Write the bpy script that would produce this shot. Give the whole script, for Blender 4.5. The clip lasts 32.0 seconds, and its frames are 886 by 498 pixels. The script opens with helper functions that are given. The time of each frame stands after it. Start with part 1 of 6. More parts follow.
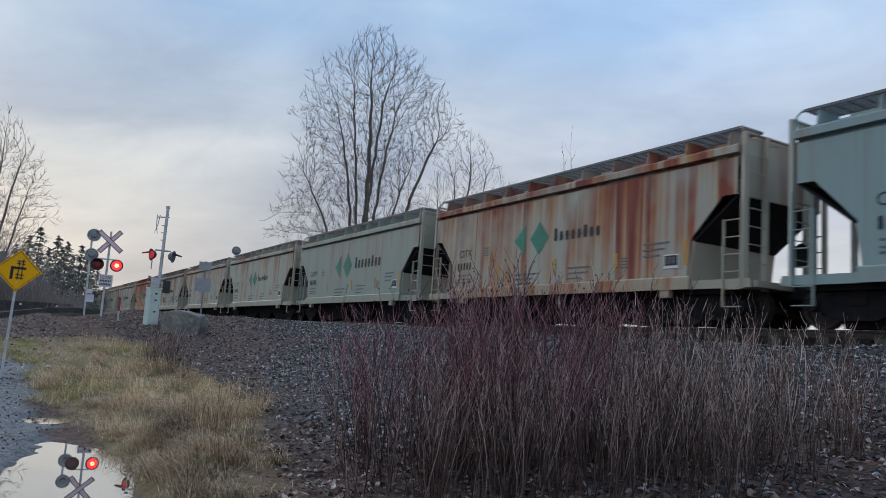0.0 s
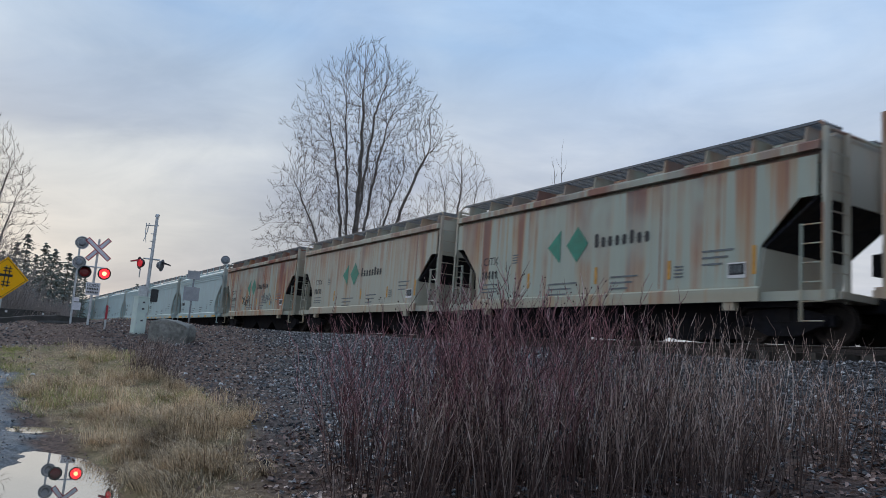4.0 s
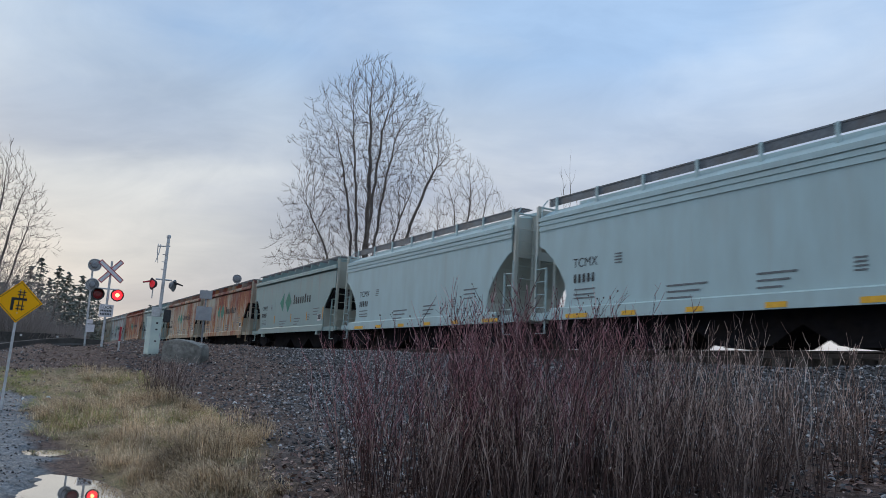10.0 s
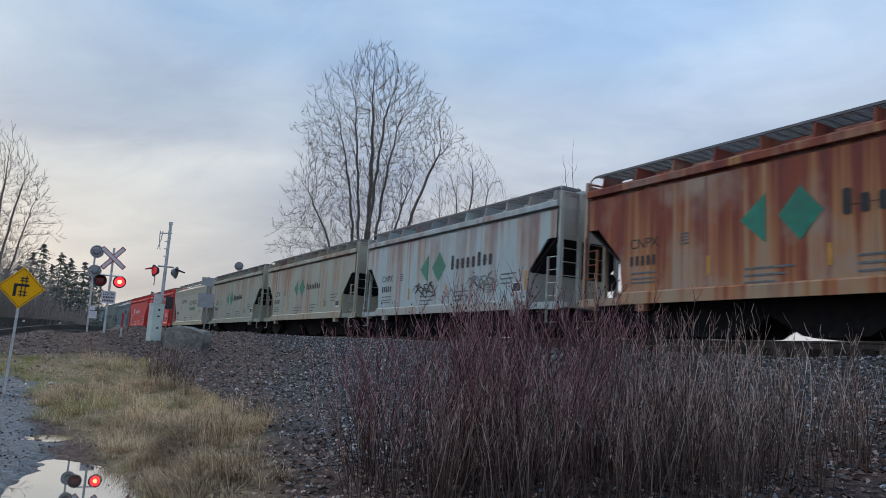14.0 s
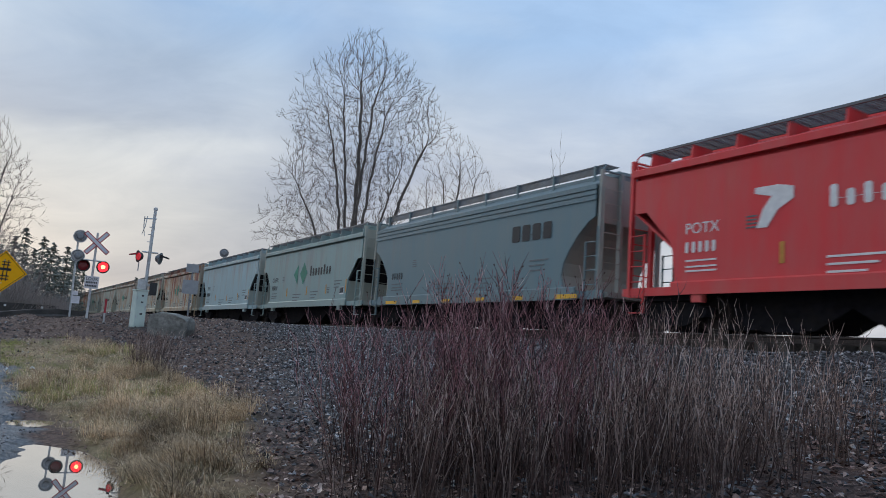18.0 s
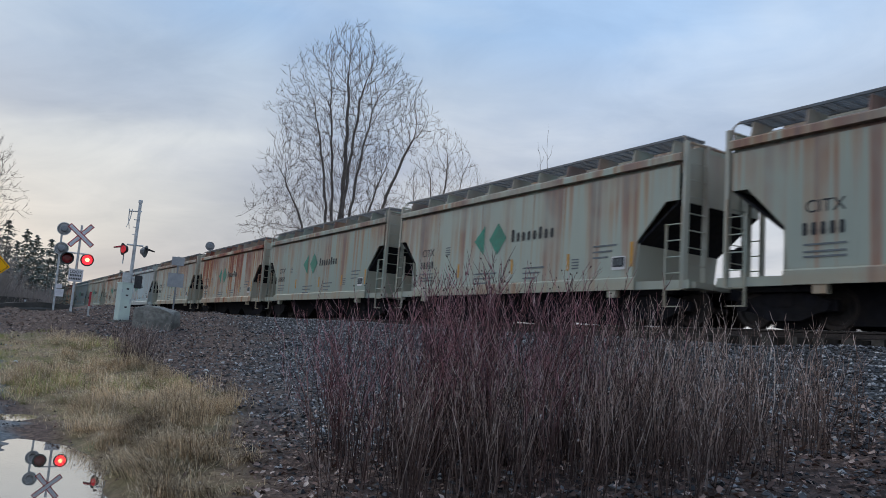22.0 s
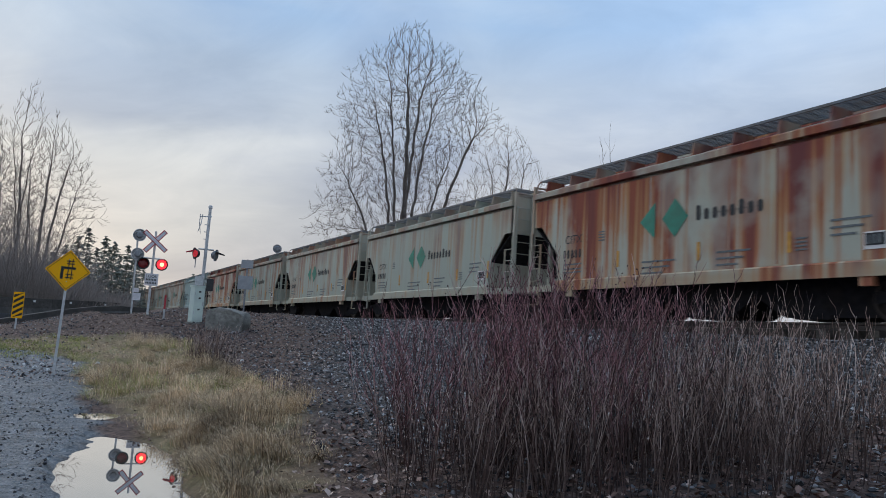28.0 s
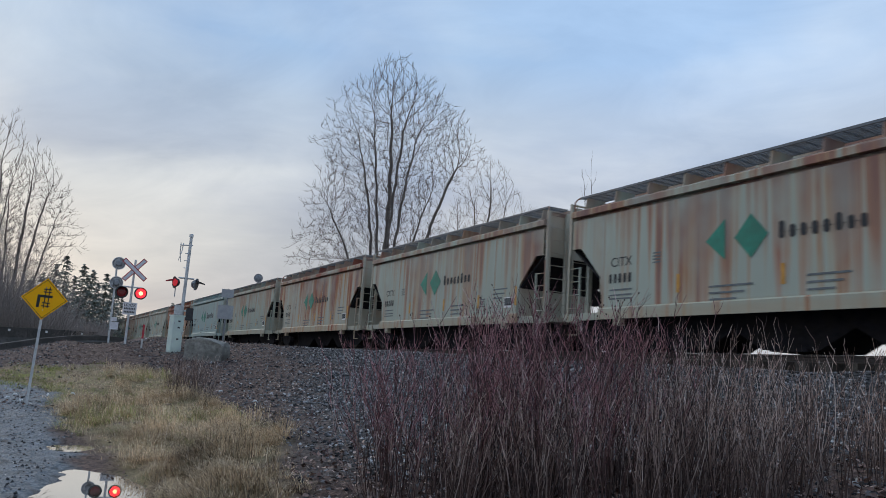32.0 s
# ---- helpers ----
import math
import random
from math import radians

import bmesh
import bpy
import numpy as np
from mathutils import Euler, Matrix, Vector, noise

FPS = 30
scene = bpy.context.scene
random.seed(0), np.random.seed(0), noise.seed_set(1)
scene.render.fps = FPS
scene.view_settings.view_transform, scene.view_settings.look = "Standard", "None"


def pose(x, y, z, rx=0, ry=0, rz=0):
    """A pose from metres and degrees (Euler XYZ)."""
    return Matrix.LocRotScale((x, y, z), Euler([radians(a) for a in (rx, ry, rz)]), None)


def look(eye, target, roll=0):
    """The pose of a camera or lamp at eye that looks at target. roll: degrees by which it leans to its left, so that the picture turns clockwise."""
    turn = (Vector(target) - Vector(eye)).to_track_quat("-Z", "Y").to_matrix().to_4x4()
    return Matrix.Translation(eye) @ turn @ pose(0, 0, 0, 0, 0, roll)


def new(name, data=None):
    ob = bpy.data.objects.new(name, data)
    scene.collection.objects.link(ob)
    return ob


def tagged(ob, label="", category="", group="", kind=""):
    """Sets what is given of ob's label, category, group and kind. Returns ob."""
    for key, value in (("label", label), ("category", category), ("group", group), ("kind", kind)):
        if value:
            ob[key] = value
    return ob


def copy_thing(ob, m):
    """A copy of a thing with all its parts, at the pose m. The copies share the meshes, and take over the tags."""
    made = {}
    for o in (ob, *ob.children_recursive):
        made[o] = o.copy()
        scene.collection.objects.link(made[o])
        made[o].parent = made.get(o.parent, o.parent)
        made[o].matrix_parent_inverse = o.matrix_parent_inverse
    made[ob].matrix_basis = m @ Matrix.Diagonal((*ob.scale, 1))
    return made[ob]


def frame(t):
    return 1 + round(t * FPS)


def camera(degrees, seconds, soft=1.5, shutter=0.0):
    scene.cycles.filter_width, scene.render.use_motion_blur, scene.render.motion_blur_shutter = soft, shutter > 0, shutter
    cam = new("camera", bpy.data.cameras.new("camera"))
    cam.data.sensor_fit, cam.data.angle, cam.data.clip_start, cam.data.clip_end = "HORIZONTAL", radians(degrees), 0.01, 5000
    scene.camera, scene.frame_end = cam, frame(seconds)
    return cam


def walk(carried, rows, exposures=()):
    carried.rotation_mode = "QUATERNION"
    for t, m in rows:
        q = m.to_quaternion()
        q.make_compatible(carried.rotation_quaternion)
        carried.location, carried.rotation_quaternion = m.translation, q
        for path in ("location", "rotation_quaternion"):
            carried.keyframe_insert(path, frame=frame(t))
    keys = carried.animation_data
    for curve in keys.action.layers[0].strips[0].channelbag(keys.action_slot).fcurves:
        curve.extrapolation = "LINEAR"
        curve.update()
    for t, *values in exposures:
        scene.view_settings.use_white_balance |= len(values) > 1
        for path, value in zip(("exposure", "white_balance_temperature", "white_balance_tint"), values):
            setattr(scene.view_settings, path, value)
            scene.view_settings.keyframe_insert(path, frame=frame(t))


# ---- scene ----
cam = camera(61.6, 32.0, soft=0.75, shutter=0.12)
EYE = Vector((0.0, 0.0, 1.65))


def aim(yaw, pitch, roll):
    """Camera pose from yaw (left of +y), pitch (up) and roll in degrees."""
    a, b = radians(yaw), radians(pitch)
    way = Vector((-math.sin(a) * math.cos(b), math.cos(a) * math.cos(b), math.sin(b)))
    return look(EYE, EYE + way, roll)


walk(cam, [
    (0, aim(59.82, 7.36, 3.83)),
    (0.5, aim(59.65, 7.49, 3.97)),
    (1, aim(59.53, 7.59, 4.01)),
    (1.5, aim(59.41, 7.68, 4.06)),
    (2, aim(59.32, 7.79, 4.15)),
    (2.5, aim(59.19, 7.96, 4.25)),
    (3, aim(59.09, 8.14, 4.38)),
    (3.5, aim(59.01, 8.29, 4.43)),
    (5.5, aim(60.08, 8.46, 3.91)),
    (6, aim(60.46, 8.63, 3.76)),
    (6.5, aim(60.67, 8.87, 3.67)),
    (7, aim(60.68, 9.09, 3.66)),
    (7.5, aim(60.58, 9.16, 3.55)),
    (8, aim(60.40, 9.16, 3.44)),
    (8.5, aim(60.22, 9.12, 3.35)),
    (9, aim(60.07, 9.14, 3.25)),
    (9.5, aim(59.99, 9.22, 3.17)),
    (10, aim(59.99, 9.32, 3.13)),
    (10.5, aim(60.00, 9.38, 3.07)),
    (11, aim(60.04, 9.37, 3.03)),
    (11.5, aim(60.09, 9.29, 2.99)),
    (12, aim(60.19, 9.18, 3.02)),
    (12.5, aim(60.29, 9.03, 3.14)),
    (13, aim(60.30, 8.92, 3.40)),
    (13.5, aim(60.24, 8.67, 3.31)),
    (14, aim(60.08, 8.42, 3.44)),
    (14.5, aim(59.88, 8.16, 3.52)),
    (16.5, aim(59.26, 7.98, 3.86)),
    (17, aim(59.16, 7.97, 4.03)),
    (17.5, aim(59.08, 7.86, 4.11)),
    (18, aim(58.97, 7.73, 4.17)),
    (18.5, aim(58.87, 7.61, 4.18)),
    (19, aim(58.74, 7.51, 4.14)),
    (19.5, aim(58.57, 7.42, 4.14)),
    (20, aim(58.38, 7.33, 4.15)),
    (20.5, aim(58.18, 7.24, 4.14)),
    (21, aim(58.01, 7.19, 4.13)),
    (21.5, aim(57.93, 7.24, 4.15)),
    (22, aim(57.93, 7.31, 4.18)),
    (22.5, aim(57.95, 7.43, 4.17)),
    (23, aim(57.94, 7.57, 4.18)),
    (23.5, aim(57.92, 7.77, 4.15)),
    (24, aim(57.92, 7.99, 4.07)),
    (24.5, aim(57.95, 8.19, 4.02)),
    (25, aim(58.10, 8.24, 4.02)),
    (25.5, aim(58.47, 8.08, 3.92)),
    (27.5, aim(62.14, 7.17, 3.70)),
    (28, aim(62.78, 6.85, 3.53)),
    (28.5, aim(63.00, 6.79, 3.62)),
    (29, aim(62.81, 7.11, 3.55)),
    (29.5, aim(62.29, 7.70, 3.50)),
    (30, aim(61.80, 8.40, 3.55)),
    (30.5, aim(61.47, 8.90, 3.56)),
    (31, aim(61.36, 9.14, 3.65)),
    (31.5, aim(61.41, 9.26, 3.73)),
    (32, aim(61.56, 9.28, 3.75)),])

# ---- world, sun, exposure ----
world = bpy.data.worlds.new("world")
scene.world = world
world.use_nodes = True


def node(tree, kind, **inputs):
    n = tree.nodes.new(kind)
    for key, value in inputs.items():
        n.inputs[key.replace("_", " ")].default_value = value
    return n


def ramp(tree, stops):
    n = tree.nodes.new("ShaderNodeValToRGB")
    e = n.color_ramp.elements
    while len(e) < len(stops):
        e.new(0.5)
    for el, (p, c) in zip(e, stops):
        el.position, el.color = p, (*c, 1) if len(c) == 3 else c
    return n


def mixer(tree, fac, a, b, mode="MIX"):
    n = tree.nodes.new("ShaderNodeMix")
    n.data_type, n.blend_type = "RGBA", mode
    for sock, value in ((n.inputs[0], fac), (n.inputs[6], a), (n.inputs[7], b)):
        if isinstance(value, bpy.types.NodeSocket):
            tree.links.new(value, sock)
        elif isinstance(value, (int, float)):
            sock.default_value = value
        else:
            sock.default_value = (*value, 1)
    return n.outputs[2]


def build_world():
    t = world.node_tree
    t.nodes.clear()
    out = t.nodes.new("ShaderNodeOutputWorld")
    bg = t.nodes.new("ShaderNodeBackground")
    sky = t.nodes.new("ShaderNodeTexSky")
    sky.sky_type, sky.sun_disc = "NISHITA", False
    sky.sun_elevation, sky.sun_rotation = radians(9), radians(-100)
    sky.air_density, sky.dust_density, sky.ozone_density = 1.0, 1.5, 2.0
    co = t.nodes.new("ShaderNodeTexCoord")
    sep = t.nodes.new("ShaderNodeSeparateXYZ")
    t.links.new(co.outputs["Generated"], sep.inputs[0])
    # cloud sheet projected on a high layer: direction / (z + c)
    def math_node(op, a, b):
        n = t.nodes.new("ShaderNodeMath")
        n.operation = op
        for i, v in enumerate((a, b)):
            if isinstance(v, bpy.types.NodeSocket):
                t.links.new(v, n.inputs[i])
            else:
                n.inputs[i].default_value = v
        return n.outputs[0]
    up = math_node("MAXIMUM", sep.outputs[2], 0.0)
    den = math_node("ADD", up, 0.22)
    px, py = math_node("DIVIDE", sep.outputs[0], den), math_node("DIVIDE", sep.outputs[1], den)
    # axes of the cloud bands: long across the view, short along it
    ax, ay = math.sin(radians(62)), math.cos(radians(62))
    along = math_node("ADD", math_node("MULTIPLY", px, -ax * 0.85), math_node("MULTIPLY", py, ay * 0.85))
    across = math_node("ADD", math_node("MULTIPLY", px, ay * 0.62), math_node("MULTIPLY", py, ax * 0.62))
    tilt = math_node("ADD", along, math_node("MULTIPLY", across, 0.35))
    com = t.nodes.new("ShaderNodeCombineXYZ")
    t.links.new(tilt, com.inputs[0])
    t.links.new(across, com.inputs[1])
    mp = t.nodes.new("ShaderNodeMapping")
    mp.inputs["Location"].default_value = (0.7, 0.35, 0)
    t.links.new(com.outputs[0], mp.inputs[0])
    nz = node(t, "ShaderNodeTexNoise", Scale=1.15, Detail=7.0, Roughness=0.5, Distortion=0.35)
    t.links.new(mp.outputs[0], nz.inputs["Vector"])
    cover = ramp(t, [(0.43, (0.0, 0.0, 0.0)), (0.58, (1.0, 1.0, 1.0))])
    t.links.new(nz.outputs["Fac"], cover.inputs[0])
    big = node(t, "ShaderNodeTexNoise", Scale=0.75, Detail=4.0, Roughness=0.55)
    t.links.new(mp.outputs[0], big.inputs["Vector"])
    # thin bright veil and heavier grey-blue cloud, low and high
    veil = ramp(t, [(0.0, (0.60, 0.575, 0.585)), (0.08, (0.60, 0.59, 0.605)), (0.16, (0.57, 0.585, 0.62)), (0.28, (0.56, 0.61, 0.69)), (0.38, (0.54, 0.64, 0.78)), (1.0, (0.46, 0.58, 0.76))])
    t.links.new(up, veil.inputs[0])
    heavy = ramp(t, [(0.0, (0.55, 0.54, 0.565)), (0.10, (0.50, 0.51, 0.56)), (0.22, (0.42, 0.465, 0.565)), (0.33, (0.42, 0.51, 0.655)), (0.40, (0.35, 0.50, 0.73)), (1.0, (0.32, 0.46, 0.68))])
    t.links.new(up, heavy.inputs[0])
    col = mixer(t, cover.outputs[0], heavy.outputs[0], veil.outputs[0])
    # whiter and warmer to the west, where the sun stands behind the cloud
    west = math_node("MULTIPLY", sep.outputs[0], -1.0)
    wr = ramp(t, [(0.70, (0, 0, 0)), (1.0, (1, 1, 1))])
    t.links.new(west, wr.inputs[0])
    pale = mixer(t, wr.outputs[0], (1.08, 1.12, 1.16), (1.03, 1.0, 0.95))
    col = mixer(t, 1.0, col, pale, "MULTIPLY")
    shade = ramp(t, [(0.35, (0.88, 0.89, 0.92)), (0.65, (1.1, 1.09, 1.07))])
    t.links.new(big.outputs["Fac"], shade.inputs[0])
    col = mixer(t, 1.0, col, shade.outputs[0], "MULTIPLY")
    # a bright bank of cloud high in the west and a paler sweep to the north
    for way, wide, tint in (((-0.95, 0.07, 0.30), 0.984, (1.17, 1.15, 1.10)), ((-0.89, -0.06, 0.46), 0.955, (0.80, 0.84, 0.90)), ((-0.60, 0.70, 0.39), 0.975, (1.05, 1.03, 1.0)), ((-0.90, 0.20, 0.29), 0.982, (0.88, 0.91, 0.95))):
        dot = t.nodes.new("ShaderNodeVectorMath")
        dot.operation = "DOT_PRODUCT"
        wob = t.nodes.new("ShaderNodeVectorMath")
        wob.operation = "MULTIPLY_ADD"
        t.links.new(nz.outputs["Color"], wob.inputs[0])
        wob.inputs[1].default_value = (0.0, 0.10, 0.10)
        t.links.new(co.outputs["Generated"], wob.inputs[2])
        t.links.new(wob.outputs[0], dot.inputs[0])
        v = Vector(way)
        dot.inputs[1].default_value = v / v.length
        lobe = ramp(t, [(wide, (1, 1, 1)), (1.0, tint)])
        lobe.color_ramp.interpolation = "EASE"
        t.links.new(dot.outputs["Value"], lobe.inputs[0])
        col = mixer(t, 1.0, col, lobe.outputs[0], "MULTIPLY")
    # thin drawn-out streaks within the cloud
    wisp = node(t, "ShaderNodeTexNoise", Scale=3.4, Detail=9.0, Roughness=0.62, Distortion=0.8)
    t.links.new(mp.outputs[0], wisp.inputs["Vector"])
    wr2 = ramp(t, [(0.30, (0.89, 0.905, 0.92)), (0.70, (1.09, 1.08, 1.065))])
    t.links.new(wisp.outputs["Fac"], wr2.inputs[0])
    col = mixer(t, 1.0, col, wr2.outputs[0], "MULTIPLY")
    add = mixer(t, 0.006, col, sky.outputs[0])
    t.links.new(add, bg.inputs[0])
    bg.inputs[1].default_value = 1.0
    t.links.new(bg.outputs[0], out.inputs[0])


build_world()
sun = new("sun", bpy.data.lights.new("sun", "SUN"))
sun.data.energy, sun.data.angle, sun.data.color = 1.1, radians(22), (1.0, 0.91, 0.80)
sun.matrix_world = look((-80, -14, 40), (0, 0, 0))
scene.view_settings.exposure = 0.0


# ---- materials ----
def material(name, color, rough=0.7, metal=0.0, grain=0.0, scale=40.0, stain=None, stain_scale=1.5, bump=0.0, stretch=(1, 1, 1), spec=0.4):
    """A surface with grain at a small scale and stains at a large one."""
    m = bpy.data.materials.new(name)
    m.use_nodes = True
    t = m.node_tree
    b = t.nodes["Principled BSDF"]
    b.inputs["Roughness"].default_value, b.inputs["Metallic"].default_value = rough, metal
    b.inputs["Specular IOR Level"].default_value = spec
    co = t.nodes.new("ShaderNodeTexCoord")
    mp = t.nodes.new("ShaderNodeMapping")
    mp.inputs["Scale"].default_value = stretch
    t.links.new(co.outputs["Object"], mp.inputs[0])
    fine = node(t, "ShaderNodeTexNoise", Scale=scale, Detail=5.0, Roughness=0.6)
    t.links.new(mp.outputs[0], fine.inputs["Vector"])
    lo, hi = [c * (1 - grain) for c in color], [min(1, c * (1 + grain)) for c in color]
    r = ramp(t, [(0.3, lo), (0.7, hi)])
    t.links.new(fine.outputs["Fac"], r.inputs[0])
    col = r.outputs[0]
    if stain:
        wide = node(t, "ShaderNodeTexNoise", Scale=stain_scale, Detail=6.0, Roughness=0.65)
        t.links.new(mp.outputs[0], wide.inputs["Vector"])
        k = ramp(t, [(0.42, (0, 0, 0)), (0.68, (0.85, 0.85, 0.85))])
        t.links.new(wide.outputs["Fac"], k.inputs[0])
        col = mixer(t, k.outputs[0], col, stain)
    t.links.new(col, b.inputs["Base Color"])
    if bump:
        bp = node(t, "ShaderNodeBump", Strength=bump, Distance=0.02)
        t.links.new(fine.outputs["Fac"], bp.inputs["Height"])
        t.links.new(bp.outputs[0], b.inputs["Normal"])
    return m


def glow(name, color, strength):
    m = bpy.data.materials.new(name)
    m.use_nodes = True
    b = m.node_tree.nodes["Principled BSDF"]
    b.inputs["Base Color"].default_value = (*color, 1)
    b.inputs["Emission Color"].default_value = (*color, 1)
    b.inputs["Emission Strength"].default_value = strength
    return m


def car_paint(name, dust=0.0):
    """Railcar paint: the object's own colour, vertical rust streaks by its alpha, road grime."""
    m = bpy.data.materials.new(name)
    m.use_nodes = True
    t = m.node_tree
    b = t.nodes["Principled BSDF"]
    b.inputs["Specular IOR Level"].default_value = 0.25
    info = t.nodes.new("ShaderNodeObjectInfo")
    co = t.nodes.new("ShaderNodeTexCoord")
    off = t.nodes.new("ShaderNodeVectorMath")
    off.operation = "MULTIPLY_ADD"
    com = t.nodes.new("ShaderNodeCombineXYZ")
    for i in range(3):
        t.links.new(info.outputs["Random"], com.inputs[i])
    t.links.new(com.outputs[0], off.inputs[0])
    off.inputs[1].default_value = (37.0, 19.0, 11.0)
    t.links.new(co.outputs["Object"], off.inputs[2])

    def streak(scale, stretch, lo, hi, detail=4.0):
        mp = t.nodes.new("ShaderNodeMapping")
        mp.inputs["Scale"].default_value = stretch
        t.links.new(off.outputs[0], mp.inputs[0])
        n = node(t, "ShaderNodeTexNoise", Scale=scale, Detail=detail, Roughness=0.55)
        t.links.new(mp.outputs[0], n.inputs["Vector"])
        r = ramp(t, [(lo, (0, 0, 0)), (hi, (1, 1, 1))])
        t.links.new(n.outputs["Fac"], r.inputs[0])
        return r.outputs[0], n.outputs["Fac"]

    def mul(a, c, op="MULTIPLY", clamp=True):
        n = t.nodes.new("ShaderNodeMath")
        n.operation, n.use_clamp = op, clamp
        for i, v in enumerate((a, c)):
            if isinstance(v, bpy.types.NodeSocket):
                t.links.new(v, n.inputs[i])
            else:
                n.inputs[i].default_value = v
        return n.outputs[0]
    sepz = t.nodes.new("ShaderNodeSeparateXYZ")
    t.links.new(co.outputs["Object"], sepz.inputs[0])
    high = mul(mul(sepz.outputs[2], 1.0, "SUBTRACT", False), 0.33)
    _, wfac = streak(1.0, (1.6, 0.5, 0.04), 0.45, 0.6, 4.0)
    _, tfac = streak(1.0, (5.5, 1.0, 0.08), 0.45, 0.6, 3.0)
    fade, _ = streak(1.0, (0.55, 0.5, 0.35), 0.30, 0.58, 3.0)
    patch, _ = streak(1.0, (0.8, 0.7, 0.7), 0.44, 0.62, 8.0)
    amount = info.outputs["Alpha"]
    # streaks start at the eave and thin out downwards
    level = mul(mul(mul(wfac, 0.56), mul(tfac, 0.44), "ADD"), mul(high, 0.13), "ADD")
    level = mul(level, mul(amount, 0.16), "ADD")
    stain = ramp(t, [(0.605, (0, 0, 0)), (0.69, (1, 1, 1))])
    t.links.new(level, stain.inputs[0])
    core = ramp(t, [(0.655, (0, 0, 0)), (0.755, (1, 1, 1))])
    t.links.new(level, core.inputs[0])
    rust = mul(mul(stain.outputs[0], fade), mul(amount, 1.3))
    rust = mul(rust, mul(patch, mul(mul(amount, 0.66, "SUBTRACT"), 1.6)), "ADD")
    hue, _ = streak(1.0, (1.6, 1.0, 0.16), 0.38, 0.66, 2.0)
    rusty = mixer(t, core.outputs[0], mixer(t, hue, (0.46, 0.25, 0.105), (0.42, 0.15, 0.075)), mixer(t, hue, (0.29, 0.085, 0.05), (0.17, 0.055, 0.052)))
    grime, gfac = streak(1.0, (2.0, 2.0, 0.5), 0.35, 0.8, 8.0)
    base = mixer(t, mul(grime, 0.3), info.outputs["Color"], (0.25, 0.25, 0.215))
    dull, _ = streak(1.0, (0.35, 1.0, 0.25), 0.35, 0.7, 3.0)
    base = mixer(t, mul(dull, mul(amount, 0.10)), base, (0.36, 0.31, 0.21))
    if dust:
        # road dust thrown up on the car ends, in uneven washes
        wash, _ = streak(1.0, (0.9, 1.2, 0.5), 0.25, 0.65, 5.0)
        base = mixer(t, mul(mul(wash, 0.5), dust, "ADD"), base, (0.46, 0.42, 0.34))
    # tan road dust along the sill
    lowr = ramp(t, [(0.0, (1, 1, 1)), (1.0, (0, 0, 0))])
    t.links.new(mul(mul(sepz.outputs[2], 1.0, "SUBTRACT", False), 4.5), lowr.inputs[0])
    base = mixer(t, mul(lowr.outputs[0], mul(amount, 0.8)), base, (0.40, 0.29, 0.18))
    col = mixer(t, rust, base, rusty)
    t.links.new(col, b.inputs["Base Color"])
    rr = mixer(t, rust, (0.58, 0.58, 0.58), (0.88, 0.88, 0.88))
    t.links.new(rr, b.inputs["Roughness"])
    bp = node(t, "ShaderNodeBump", Strength=0.15, Distance=0.02)
    t.links.new(gfac, bp.inputs["Height"])
    t.links.new(bp.outputs[0], b.inputs["Normal"])
    return m


def scattered(name, stops, rough, thin=0.0, patch=0.0):
    """For many small loose pieces: each takes its own tone, with a little grain."""
    m = bpy.data.materials.new(name)
    m.use_nodes = True
    t = m.node_tree
    b = t.nodes["Principled BSDF"]
    b.inputs["Roughness"].default_value = rough
    b.inputs["Specular IOR Level"].default_value = 0.3
    geo = t.nodes.new("ShaderNodeNewGeometry")
    r = ramp(t, stops)
    t.links.new(geo.outputs["Random Per Island"], r.inputs[0])
    co = t.nodes.new("ShaderNodeTexCoord")
    n = node(t, "ShaderNodeTexNoise", Scale=14.0, Detail=4.0)
    t.links.new(co.outputs["Object"], n.inputs["Vector"])
    k = ramp(t, [(0.3, (0.7, 0.7, 0.7)), (0.7, (1.2, 1.2, 1.2))])
    t.links.new(n.outputs["Fac"], k.inputs[0])
    tone = mixer(t, 1.0, r.outputs[0], k.outputs[0], "MULTIPLY")
    if patch:
        wide = node(t, "ShaderNodeTexNoise", Scale=0.9, Detail=4.0, Roughness=0.6)
        t.links.new(co.outputs["Object"], wide.inputs["Vector"])
        kw = ramp(t, [(0.38, (1 - patch, 1 - patch * 1.05, 1 - patch * 1.1)), (0.6, (1.12, 1.1, 1.05))])
        t.links.new(wide.outputs["Fac"], kw.inputs[0])
        tone = mixer(t, 1.0, tone, kw.outputs[0], "MULTIPLY")
    t.links.new(tone, b.inputs["Base Color"])
    if thin:
        # thin blades let some light through
        tr = t.nodes.new("ShaderNodeBsdfTranslucent")
        t.links.new(tone, tr.inputs["Color"])
        mix = t.nodes.new("ShaderNodeMixShader")
        mix.inputs[0].default_value = thin
        t.links.new(b.outputs[0], mix.inputs[1])
        t.links.new(tr.outputs[0], mix.inputs[2])
        t.links.new(mix.outputs[0], t.nodes["Material Output"].inputs[0])
    return m


